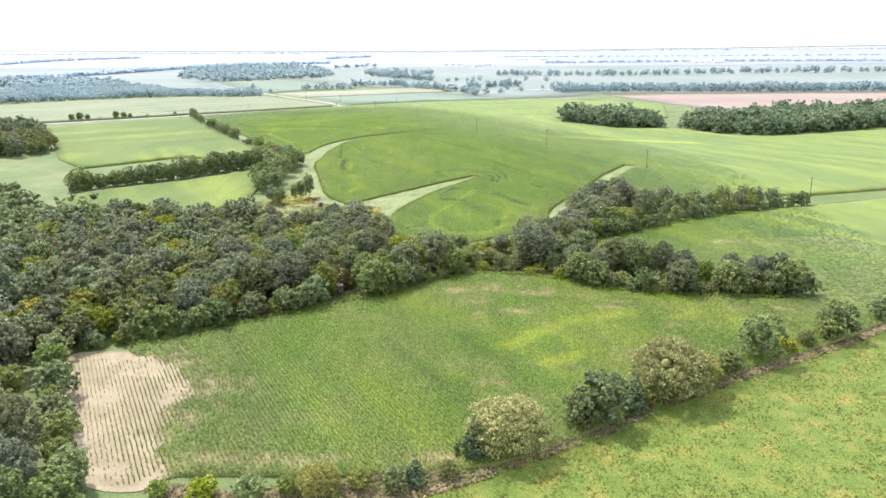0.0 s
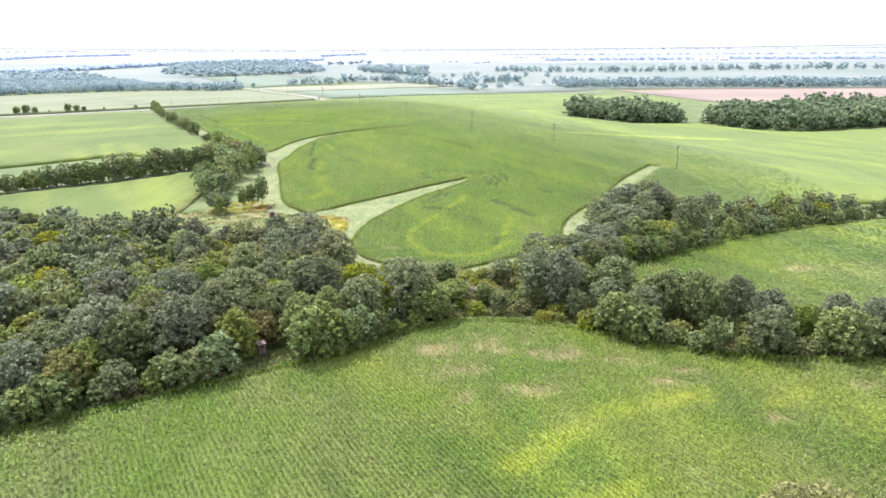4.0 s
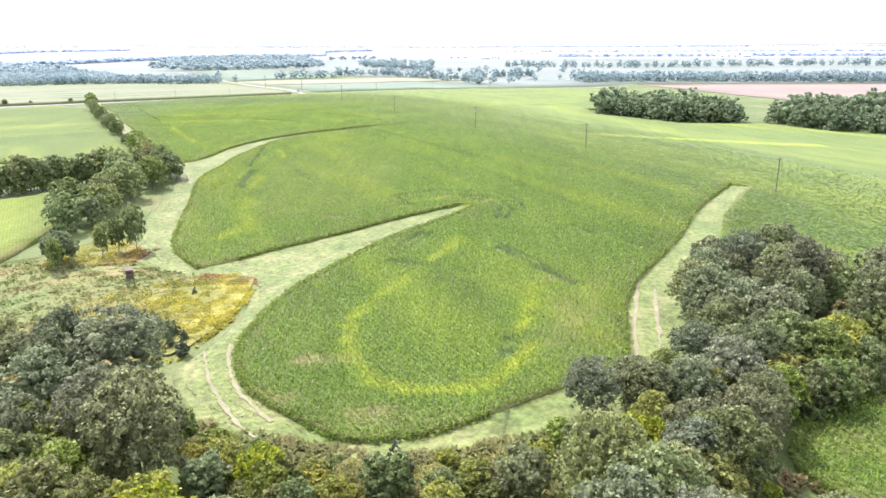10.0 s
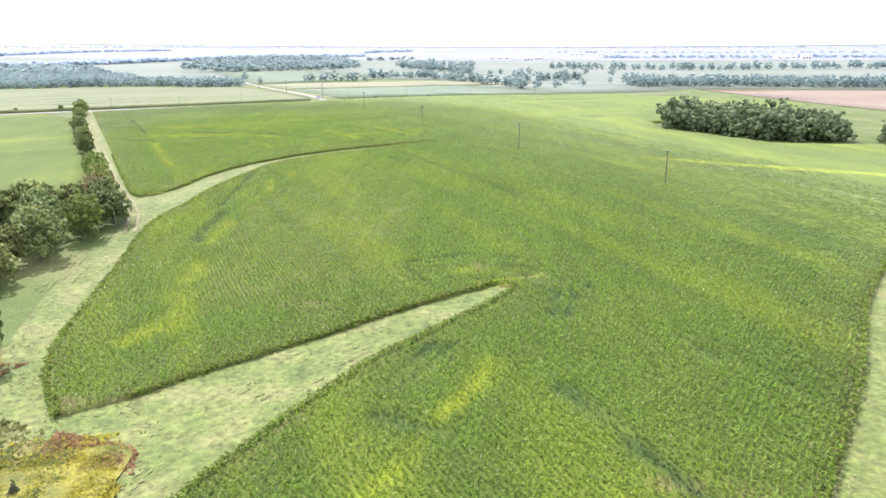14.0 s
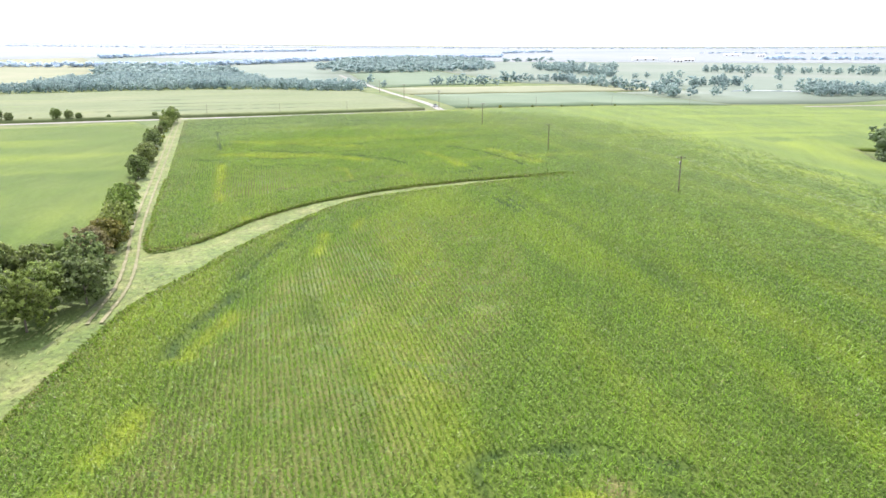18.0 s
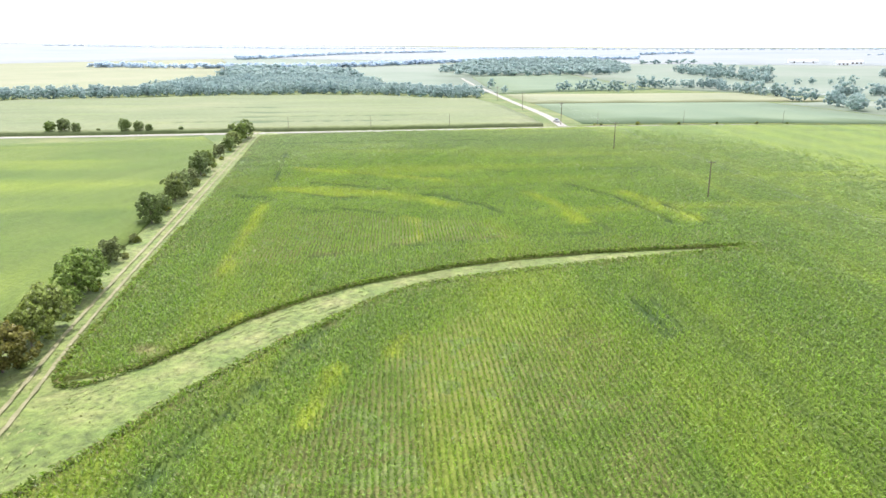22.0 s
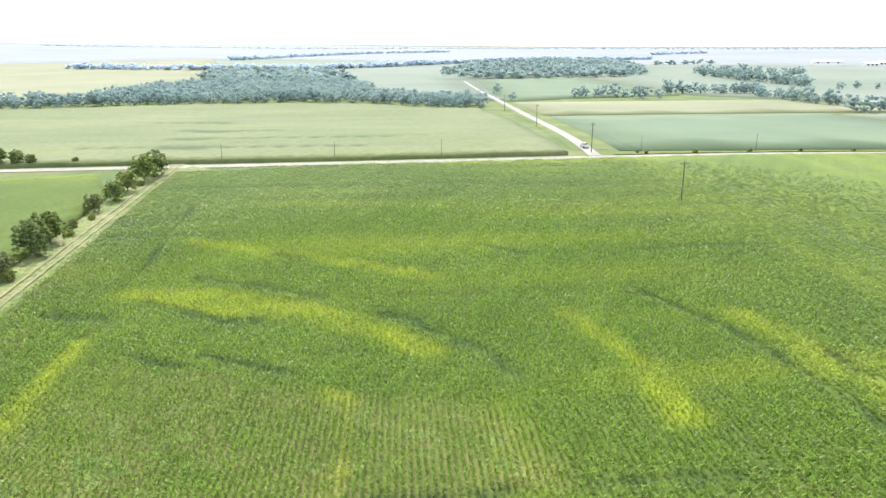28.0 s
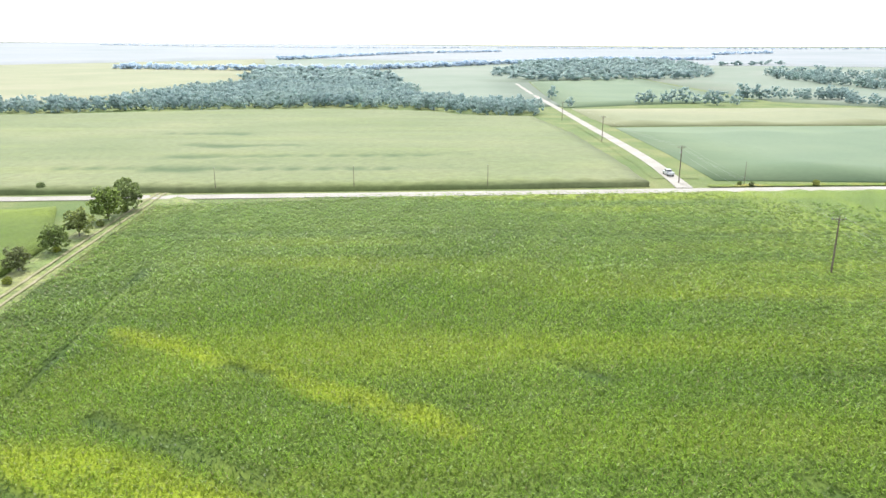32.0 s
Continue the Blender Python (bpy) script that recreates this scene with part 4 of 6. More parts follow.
wood([(17, 202), (30, 193), (43, 185), (57, 181), (72, 180), (94, 180), (92, 187), (75, 191), (58, 194), (46, 202), (42, 216), (48, 233), (66, 248), (91, 263), (111, 271), (140, 280), (143, 288), (115, 291), (92, 283), (72, 295), (62, 298), (50, 281), (43, 264), (39, 248), (24, 238), (15, 228)],
     6.3, 23, "creek trees", 0.12, scale=0.92)
plant(WOODS[0], 25, 235, 0.66, label="spreading dark oak with a bare trunk beside the lane", group="creek trees")
# the dense stand between the lane and the field
for x, y, k, size in ((31, 239, 1, 0.6), (36, 242, 3, 0.62), (41, 246, 0, 0.66), (46, 252, 4, 0.75), (48, 260, 1, 0.75), (43, 238, 0, 0.75), (48, 243, 2, 0.7), (53, 250, 4, 0.75), (43, 230, 1, 0.75), (48, 236, 3, 0.7), (37, 235, 4, 0.72)):
    plant(WOODS[k], x, y, size, label=WOOD_TEXT[WOODS[k][0]], group="creek trees")
edge_brush([(-74, 148), (-39, 168), (-14, 183), (0, 196)], 3.4, 31, "wood edge bushes", [BUSH, HEDGE[1], HEDGE[0], SMALL], 0.75, 1.15)
edge_brush([(30, 192), (43, 184), (57, 180), (94, 179)], 3.2, 32, "wood edge bushes", [BUSH, HEDGE[1], HEDGE[0]], 0.75, 1.15)
edge_brush([(52, 236), (67, 247), (91, 262), (111, 270), (140, 279)], 3.6, 37, "wood edge bushes", [BUSH, HEDGE[1], HEDGE[0]], 0.55, 0.85)
edge_brush([(-87, 140), (-80, 126), (-68, 108), (-61, 95), (-56, 86)], 3.4, 38, "wood edge bushes", [BUSH, HEDGE[1], SMALL], 0.7, 1.1)
edge_brush([(-85, 142), (-76, 147), (-66, 151)], 2.6, 42, "wood edge bushes", [BUSH, HEDGE[1]], 0.5, 0.8)
gap_rng = random.Random(33)
for x, y in scatter([(-24, 230), (-16, 214), (-4, 206), (2, 199), (16, 203), (16, 228), (2, 223), (-14, 226)], 3.1, 33, 0.3):
    kind = gap_rng.choice([YELLOWBUSH, YELLOWBUSH, PALE, BUSH, SMALL, BUSH, LIME])
    plant(kind, x, y, gap_rng.uniform(0.55, 0.95) * (0.6 if kind in (LIME, PALE) else 1), label="scrubby " + kind[0].replace("_", " ") + " in the gap between woods", group="brush in the gap")
for x, y in scatter([(-2, 194), (16, 196), (36, 188), (60, 180), (92, 181), (90, 188), (58, 194), (46, 202), (42, 216), (36, 236), (18, 232), (16, 203), (2, 199)], 5.2, 41, 0.3):
    kind = gap_rng.choice([BUSH, BUSH, SMALL, YELLOWBUSH])
    plant(kind, x, y, gap_rng.uniform(0.7, 1.1), label="shady understory " + kind[0].replace("_", " ") + " below the creek trees", group="creek understory")
plant(CEDAR, 3, 221, 1.1, label="dark upright cedar in the brushy gap")
plant(WOODS[0], -34, 238, 1.1, label="large dark oak at the corner of the woods")

edge_brush([(94, 188), (78, 196), (62, 202), (50, 212)], 3.0, 36, "brush by the creek", [YELLOWBUSH, BUSH, YELLOWBUSH], 0.6, 1.0, 2.0)
wood([(-236, 424), (-246, 396), (-300, 376), (-335, 440), (-275, 465)], 7.0, 24, "northwest wood", 0.1, 0.03, 1.1)
# hedgerow along the pasture
HEDGEROW = [(PALE, 9, 102.5, 1.6), (CEDAR, 3, 100, 1.4), (BUSH, 14, 105, 0.7), (HEDGE[1], 26, 111.5, 1.3), (HEDGE[0], 22, 110, 0.8), (SMALL, 23, 111, 0.9), (CEDAR, 32, 115, 1.5), (PALE, 41, 122, 1.85), (PALE, 46, 125, 1.3), (BUSH, 36, 118, 1.1), (BUSH, 47, 127, 1.2), (BUSH, 51, 129, 1.3), (BUSH, 56, 132, 1.1),
            (HEDGE[0], 65, 138, 1.15), (YELLOWBUSH, 72, 142, 1.2), (BUSH, 78, 145, 0.9), (HEDGE[1], 88, 151, 1.15), (BUSH, 85, 149, 1.3), (BUSH, 104, 161, 1.4), (BUSH, 112, 166, 1.3), (SMALL, 125, 173, 1.0), (SMALL, 140, 182, 1.0),
            (CEDAR, -6, 93, 1.0), (BUSH, -9, 92, 0.9), (BUSH, -1, 95, 0.7), (BUSH, -14, 92, 0.8), (PALE, -20, 91, 0.8), (BUSH, -25, 91, 0.7), (BUSH, -30, 89, 1.0), (YELLOWBUSH, -37, 90, 1.1), (BUSH, -44, 90, 0.7)]
for kind, x, y, size in HEDGEROW:
    plant(kind, x, y, size, label={"olive_shrub": "pale wide autumn olive shrub in the hedgerow", "cedar_tree": "dark narrow cedar in the hedgerow"}.get(kind[0], "green hedgerow " + ("tree" if "tree" in kind[0] else "bush") + " beside the pasture"), group="hedgerow")

# meadow, willows and the tree row west of the waterway
for x, y, s in ((-42, 264, 0.85), (-44, 261, 0.95), (-41, 257, 0.75), (-38, 262, 0.7), (-37, 263, 0.55), (-35, 261, 0.45), (-36, 258, 0.55), (-33, 255, 0.75), (-44, 257, 0.9), (-41, 282, 0.38), (-44, 270, 0.4)):
    plant(CEDAR, x, y, s, label=WOOD_TEXT["cedar_tree"], group="meadow cedars")
for kind, x, y, s in ((WILLOW, -77, 301, 1.0), (WILLOW, -80, 305, 0.9), (SMALL, -76, 297, 0.6), (SMALL, -71, 307, 0.6), (SMALL, -68.5, 309.5, 0.65), (SMALL, -65, 311, 0.85)):
    plant(kind, x, y, s, stretch=1.9 if kind is SMALL else 1.0, label={"small_tree": "slender upright green tree in the meadow"}.get(kind[0], WOOD_TEXT[kind[0]]), group="meadow trees")
for x, y, k, s in ((-90, 326, 0, 0.7), (-86, 332, 1, 0.7), (-94, 336, 3, 0.8), (-88, 343, 4, 0.75), (-92, 352, 1, 0.8), (-88, 358, 3, 0.8), (-93, 365, 0, 0.7), (-87, 372, 2, 0.65), (-90, 380, 4, 0.75), (-86, 384, 1, 0.75), (-97, 372, 3, 0.8), (-97, 385, 0, 0.7), (-92, 391, 3, 0.7)):
    plant(HEDGE[k % 3], x, y, s * 1.6, label="rounded green tree in the clump by the waterway", group="waterway clump")
edge_brush([(-178, 324), (-160, 341), (-140, 356), (-118, 375), (-102, 384)], 2.9, 34, "field boundary trees", HEDGE, 0.8, 1.25)
for x, y, s in ((-100, 401, 1.0), (-104, 410, 0.9)):
    plant(RUSSET, x, y, s * 1.1, label="russet-green tree at the waterway's bend", group="strip trees")
for x, y, s, k in ((-108, 417, 0.8, 0), (-111, 422, 0.9, 0), (-119, 433, 0.75, 1), (-121, 437, 0.8, 1), (-116, 429, 0.5, 0), (-131, 450, 0.6, 0), (-138, 462, 0.5, 2), (-147, 475, 0.75, 1), (-152, 483, 0.6, 0), (-159, 494, 0.75, 1), (-163, 500, 0.8, 0),
                   (-170, 511, 0.6, 0), (-177, 522, 0.75, 1), (-182, 529, 0.8, 0), (-188, 539, 0.5, 2), (-195, 550, 0.55, 0), (-200, 560, 0.65, 0), (-206, 569, 0.7, 0), (-212, 580, 0.9, 0), (-216, 588, 0.75, 1)):
    plant((HEDGE[1], HEDGE[0], BUSH)[k], x, y, s * (1.15 if k < 2 else 1.0), label="dark green tree in the row beside the grass strip", group="strip trees")
edge_brush([(-178, 322), (-160, 339), (-140, 354), (-118, 373), (-102, 382)], 3.0, 39, "field boundary brush", [BUSH, HEDGE[1]], 0.6, 0.9)
edge_brush([(-104, 412), (-130, 452), (-160, 498), (-190, 545), (-214, 586)], 13, 35, "strip brush", [BUSH, YELLOWBUSH], 0.35, 0.6)
for x, y, s in ((-303, 561, 0.85), (-298, 564, 1.0), (-293, 566, 0.75), (-275, 577, 0.95), (-270, 580, 0.8), (-266, 582, 0.6), (-255, 590, 0.4), (-236, 601, 0.5), (-286, 572, 0.35)):
    plant(SMALL, x, y, s, label="roadside tree beside the gravel road", group="roadside trees")

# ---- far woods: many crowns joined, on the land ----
FAR_CROWNS = [crown_arrays(40 + k, 11.5, 5.2, 8, 230, 0.52, 0.0, core=COARSE_BALL, tilt=0.7, bulk=0.58) for k in range(4)]
GROVE_CROWNS = [crown_arrays(60 + k, 12.0, 5.6, 9, 850, 0.46, 0.0, core=COARSE_BALL, tilt=0.6, bulk=0.5) for k in range(4)]
LEAN_CROWNS = [crown_arrays(50 + k, 12.0, 5.6, 3, 50, 1.2, 0.0, core=COARSE_BALL, tilt=0.5, bulk=0.8) for k in range(4)]


def far_wood(name, places, material, label, lo=0.75, hi=1.25, seed=1, crowns=FAR_CROWNS, wide=1.0):
    r = random.Random(seed)
    pieces = []
    for x, y in places:
        v, f = crowns[r.randrange(4)]
        s, w = r.uniform(lo, hi), r.uniform(0, 6.28)
        c, d = math.cos(w) * s * wide, math.sin(w) * s * wide
        q = np.column_stack([v[:, 0] * c - v[:, 1] * d + x, v[:, 0] * d + v[:, 1] * c + y, (v[:, 2] - 1.5) * s * r.uniform(0.85, 1.1) + float(ground(x, y))])
        pieces.append((q, f))
    v, f = joined(pieces)
    return tagged(new(name, mesh_data(name, v, f, material)), label, "woods", kind="stuff")


def clump(points, width, gap, seed, depth=1):
    """Crowns along a line, several deep away from the flight."""
    r = random.Random(seed)
    out = []
    for x, y in smooth_line(points, gap):
        for k in range(max(1, int(width / gap))):
            out.append((x + r.uniform(-0.4, 0.4) * gap, y + k * gap + r.uniform(-0.4, 0.4) * gap))
    return out


far_wood("woods", scatter([(-141, 274), (-165, 272), (-190, 300), (-250, 300), (-250, 140), (-200, 120), (-141, 140)], 8.0, 50, 0), LEAF, "dense green canopy of the western woods", 0.85, 1.15)
far_wood("far_woods", scatter([(90, 570), (123, 535), (160, 537), (158, 560), (130, 590), (98, 600)], 7.0, 51, 0) + scatter([(168, 534), (188, 490), (217, 480), (300, 494), (380, 520), (370, 580), (260, 575), (200, 570)], 8.5, 52, 0),
         GROVELEAF, "two blocks of dark green woods in the fields", 0.75, 1.5, crowns=GROVE_CROWNS)
# from here the woods carry their haze in the leaf colour
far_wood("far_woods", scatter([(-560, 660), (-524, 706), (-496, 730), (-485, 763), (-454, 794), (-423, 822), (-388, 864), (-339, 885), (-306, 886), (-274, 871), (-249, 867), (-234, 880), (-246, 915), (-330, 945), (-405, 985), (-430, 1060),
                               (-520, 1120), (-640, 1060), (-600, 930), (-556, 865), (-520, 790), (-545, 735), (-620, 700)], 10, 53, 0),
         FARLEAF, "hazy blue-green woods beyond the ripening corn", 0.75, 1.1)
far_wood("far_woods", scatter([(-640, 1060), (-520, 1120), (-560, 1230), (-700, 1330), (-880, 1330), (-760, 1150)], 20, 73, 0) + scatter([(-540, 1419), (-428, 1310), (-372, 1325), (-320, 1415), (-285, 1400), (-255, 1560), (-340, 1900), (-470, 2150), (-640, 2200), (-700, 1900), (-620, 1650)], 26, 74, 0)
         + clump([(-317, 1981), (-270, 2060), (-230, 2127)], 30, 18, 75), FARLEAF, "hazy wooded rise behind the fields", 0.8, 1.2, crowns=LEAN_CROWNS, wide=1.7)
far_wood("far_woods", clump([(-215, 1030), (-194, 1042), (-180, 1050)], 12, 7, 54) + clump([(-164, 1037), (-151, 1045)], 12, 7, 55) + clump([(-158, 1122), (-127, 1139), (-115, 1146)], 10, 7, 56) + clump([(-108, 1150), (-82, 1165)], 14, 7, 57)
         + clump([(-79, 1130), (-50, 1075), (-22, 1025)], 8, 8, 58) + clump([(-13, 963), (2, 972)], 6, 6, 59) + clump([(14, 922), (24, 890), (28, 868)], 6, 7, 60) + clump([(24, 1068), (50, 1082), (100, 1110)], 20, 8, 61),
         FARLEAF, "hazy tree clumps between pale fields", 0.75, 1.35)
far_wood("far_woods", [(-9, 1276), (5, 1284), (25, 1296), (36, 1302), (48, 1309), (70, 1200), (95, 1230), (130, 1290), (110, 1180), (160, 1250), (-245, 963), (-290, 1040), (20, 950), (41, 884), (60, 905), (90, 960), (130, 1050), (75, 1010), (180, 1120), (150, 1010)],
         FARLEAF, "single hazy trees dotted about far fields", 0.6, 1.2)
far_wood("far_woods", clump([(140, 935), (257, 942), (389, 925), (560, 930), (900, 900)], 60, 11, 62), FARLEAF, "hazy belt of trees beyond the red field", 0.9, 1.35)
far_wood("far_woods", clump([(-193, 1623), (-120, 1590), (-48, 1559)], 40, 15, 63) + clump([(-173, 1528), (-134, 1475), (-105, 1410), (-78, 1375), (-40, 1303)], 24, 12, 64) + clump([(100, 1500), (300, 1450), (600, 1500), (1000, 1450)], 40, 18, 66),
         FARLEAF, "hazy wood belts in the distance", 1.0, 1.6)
far_wood("hazed_horizon_woods", clump([(-1150, 1250), (-965, 1323), (-800, 1500), (-700, 2100), (-560, 2250), (-419, 2392)], 50, 16, 67) + clump([(-509, 2940), (-376, 3213)], 50, 18, 68) + clump([(-1300, 1800), (-1435, 2536), (-1328, 3040)], 50, 18, 69)
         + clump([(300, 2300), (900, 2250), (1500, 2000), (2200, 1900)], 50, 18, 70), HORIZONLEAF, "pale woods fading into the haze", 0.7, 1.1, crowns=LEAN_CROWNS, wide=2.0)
far_wood("hazed_horizon_woods", clump([(-3600, 2900), (-2400, 3300), (-1600, 3900), (-300, 4100), (900, 4200), (2000, 3800), (3200, 3000)], 30, 22, 71) + clump([(200, 3100), (900, 2950), (1700, 2700), (2600, 2500)], 30, 22, 72), HORIZONLEAF, "pale line of woods on the horizon", 0.4, 0.75, crowns=LEAN_CROWNS, wide=3.2)

# ---- far fields ----
drape("far_field", smooth_line([(-100, 692), (-60, 712), (60, 788), (-30, 940), (-172, 832)], 20, True, False), SOY, 0.35, 30, "blue-green bean field beyond the crossroads", "field")
drape("far_field", smooth_line([(-176, 838), (-40, 940), (40, 1000), (-60, 1075), (-238, 945)], 20, True, False), HAY, 0.3, 30, "pale cut hay field", "field")
drape("far_field", smooth_line([(-245, 950), (-215, 1003), (-140, 1100), (-330, 1440), (-420, 1290)], 20, True, False), SOY, 0.3, 40, "blue-green bean field along the road", "field")
drape("far_field", smooth_line([(185, 890), (560, 900), (430, 690), (250, 640), (225, 725)], 20, True, False), REDFIELD, 0.3, 30, "red-brown fallow field", "field")
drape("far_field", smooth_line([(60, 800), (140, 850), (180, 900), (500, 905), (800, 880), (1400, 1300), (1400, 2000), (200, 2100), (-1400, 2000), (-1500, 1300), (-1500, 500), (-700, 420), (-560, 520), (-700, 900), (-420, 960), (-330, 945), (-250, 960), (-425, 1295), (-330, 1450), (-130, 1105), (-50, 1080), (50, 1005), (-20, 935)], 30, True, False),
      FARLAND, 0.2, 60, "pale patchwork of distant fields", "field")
drape("far_field", smooth_line([(-560, 745), (-580, 870), (-660, 1060), (-900, 1350), (-1460, 1900), (-1480, 700), (-800, 640)], 30, True, False), HAY, 0.35, 50, "pale cut hay field behind the far woods", "field")
# this sheet's haze is only its base colour
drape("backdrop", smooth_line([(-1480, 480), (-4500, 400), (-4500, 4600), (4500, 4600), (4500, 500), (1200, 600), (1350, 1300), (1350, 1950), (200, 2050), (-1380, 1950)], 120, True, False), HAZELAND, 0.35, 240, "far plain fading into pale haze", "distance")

# ---- power line ----
POLES = [(146, 285), (97.5, 354), (56, 423.5), (15.8, 484), (-27.3, 547), (-67.5, 616), (-108, 683), (-158, 768), (-212, 862)]
LINE_TURN = math.degrees(math.atan2(NORTH[1], NORTH[0]))
POLE_PARTS = {"shaft": mesh_data("shaft", *tube([(0, 0, -0.5), (0, 0, 4), (0.02, 0, 8), (0.02, 0.02, 10.6)], [0.17, 0.155, 0.135, 0.115], 10), POLEWOOD, True),
              "crossarm": box("crossarm", (0.1, 2.4, 0.13), (0.14, 0, 10.1), POLEWOOD, 0.012),
              "transformer_can": mesh_data("transformer_can", *tube([(0.36, 0, 8.3), (0.36, 0, 8.32), (0.36, 0, 9.1), (0.36, 0, 9.12)], [0.02, 0.22, 0.22, 0.05], 12), CERAMIC, True)}
BRACES = [box("brace", (0.03, 1.15, 0.04), (0.2, s * 0.48, 9.78), POLEWOOD, 0, Matrix.Rotation(s * radians(32), 4, "X")) for s in (-1, 1)]
INSULATOR = mesh_data("insulator", *tube([(0.14, 0, 10.16), (0.14, 0, 10.2), (0.14, 0, 10.24), (0.14, 0, 10.3), (0.14, 0, 10.36)], [0.03, 0.07, 0.045, 0.07, 0.03], 8), CERAMIC, True)
for k, (x, y) in enumerate(POLES):
    p = new("utility_pole")
    p.matrix_world = pose(x, y, float(ground(x, y)), 0, 0, LINE_TURN)
    part("shaft", POLE_PARTS["shaft"], p)
    arm = part("crossarm", POLE_PARTS["crossarm"], p)
    for brace in BRACES:
        part("brace", brace, p)
    if k in (3, 6):
        part("transformer_can", POLE_PARTS["transformer_can"], p, "grey steel transformer can")
    for off in (-1.1, 0.35, 1.1):
        ins = part("insulator", INSULATOR, arm, "grey ceramic insulator")
        ins.location = (0, off, 0)
    tagged(p, "weathered wooden utility pole with a crossarm standing in the crop", "utility pole", "power line poles")
for off, h in ((-1.1, 10.36), (0.35, 10.36), (1.1, 10.36), (0.0, 8.4)):
    pts = []
    for (ax, ay), (bx, by) in zip(POLES[:-1], POLES[1:]):
        za, zb = float(ground(ax, ay)) + h, float(ground(bx, by)) + h
        for s in np.arange(8) / 8:
            pts.append((ax + (bx - ax) * s - NORTH[1] * off, ay + (by - ay) * s + NORTH[0] * off, za + (zb - za) * s - 4 * 1.1 * s * (1 - s)))
    bx, by = POLES[-1]
    pts.append((bx - NORTH[1] * off, by + NORTH[0] * off, float(ground(bx, by)) + h))
    tagged(new("overhead_wire", mesh_data("overhead_wire", *tube(pts, [0.008] * len(pts), 4), WIREMETAL)), "thin sagging aluminium power wire between the poles", "wire", "power line wires")

# ---- roads, ruts and small ground ----
ribbon("wheel_rut", [(50, 299), (43, 285), (39.5, 272), (37, 262), (35, 252)], 0.6, TRACK, 0.2, 0.4, 1.0, "bare tan wheel rut in the grass lane", "track")
ribbon("wheel_rut", [(45, 281), (42.5, 271), (40, 259), (38, 250)], 0.6, TRACK, 0.2, 0.4, 1.0, "bare tan wheel rut in the grass lane", "track")
ribbon("wheel_rut", [(-30, 256), (-26, 247), (-22, 240), (-16, 232), (-8, 227)], 0.5, TRACK, 0.26, 0.4, 1.0, "pale worn wheel rut round the corn", "track")
ribbon("wheel_rut", [(-27, 259), (-24, 250), (-20, 242), (-14, 234.5)], 0.5, TRACK, 0.26, 0.4, 1.0, "pale worn wheel rut round the corn", "track")
ribbon("wheel_rut", [(-79, 376), (-86, 391), (-95, 405), (-112, 429), (-140, 472), (-225, 604)], 0.6, TRACK, 0.32, 0.7, 0.4, "pale worn wheel rut along the grass strip", "track")
ribbon("wheel_rut", [(-77, 377), (-84, 392.2), (-93.2, 406.2), (-110.3, 430.2), (-138.3, 473.2), (-223.3, 605)], 0.6, TRACK, 0.32, 0.7, 0.4, "pale worn wheel rut along the grass strip", "track")
ribbon("wheel_rut", [(-56, 299), (-70, 297), (-79, 288), (-100, 280), (-128, 279)], 1.4, MOWN, 0.35, 1.0, 0.5, "mown path through the weedy meadow", "track")
ribbon("soil_margin", [(-4, 97), (4, 103), (13, 107.5), (24, 113), (40, 124)], 1.6, SOIL, 0.2, 1.0, 0.7, "bare tan soil between hedgerow and corn", "soil")
ribbon("soil_margin", [(46, 129), (66, 140.5), (88, 152.5), (104, 163)], 1.0, SOIL, 0.2, 1.0, 0.8, "bare tan soil between hedgerow and corn", "soil")
# ---- standing corn leaves: rows nearest the flight ----


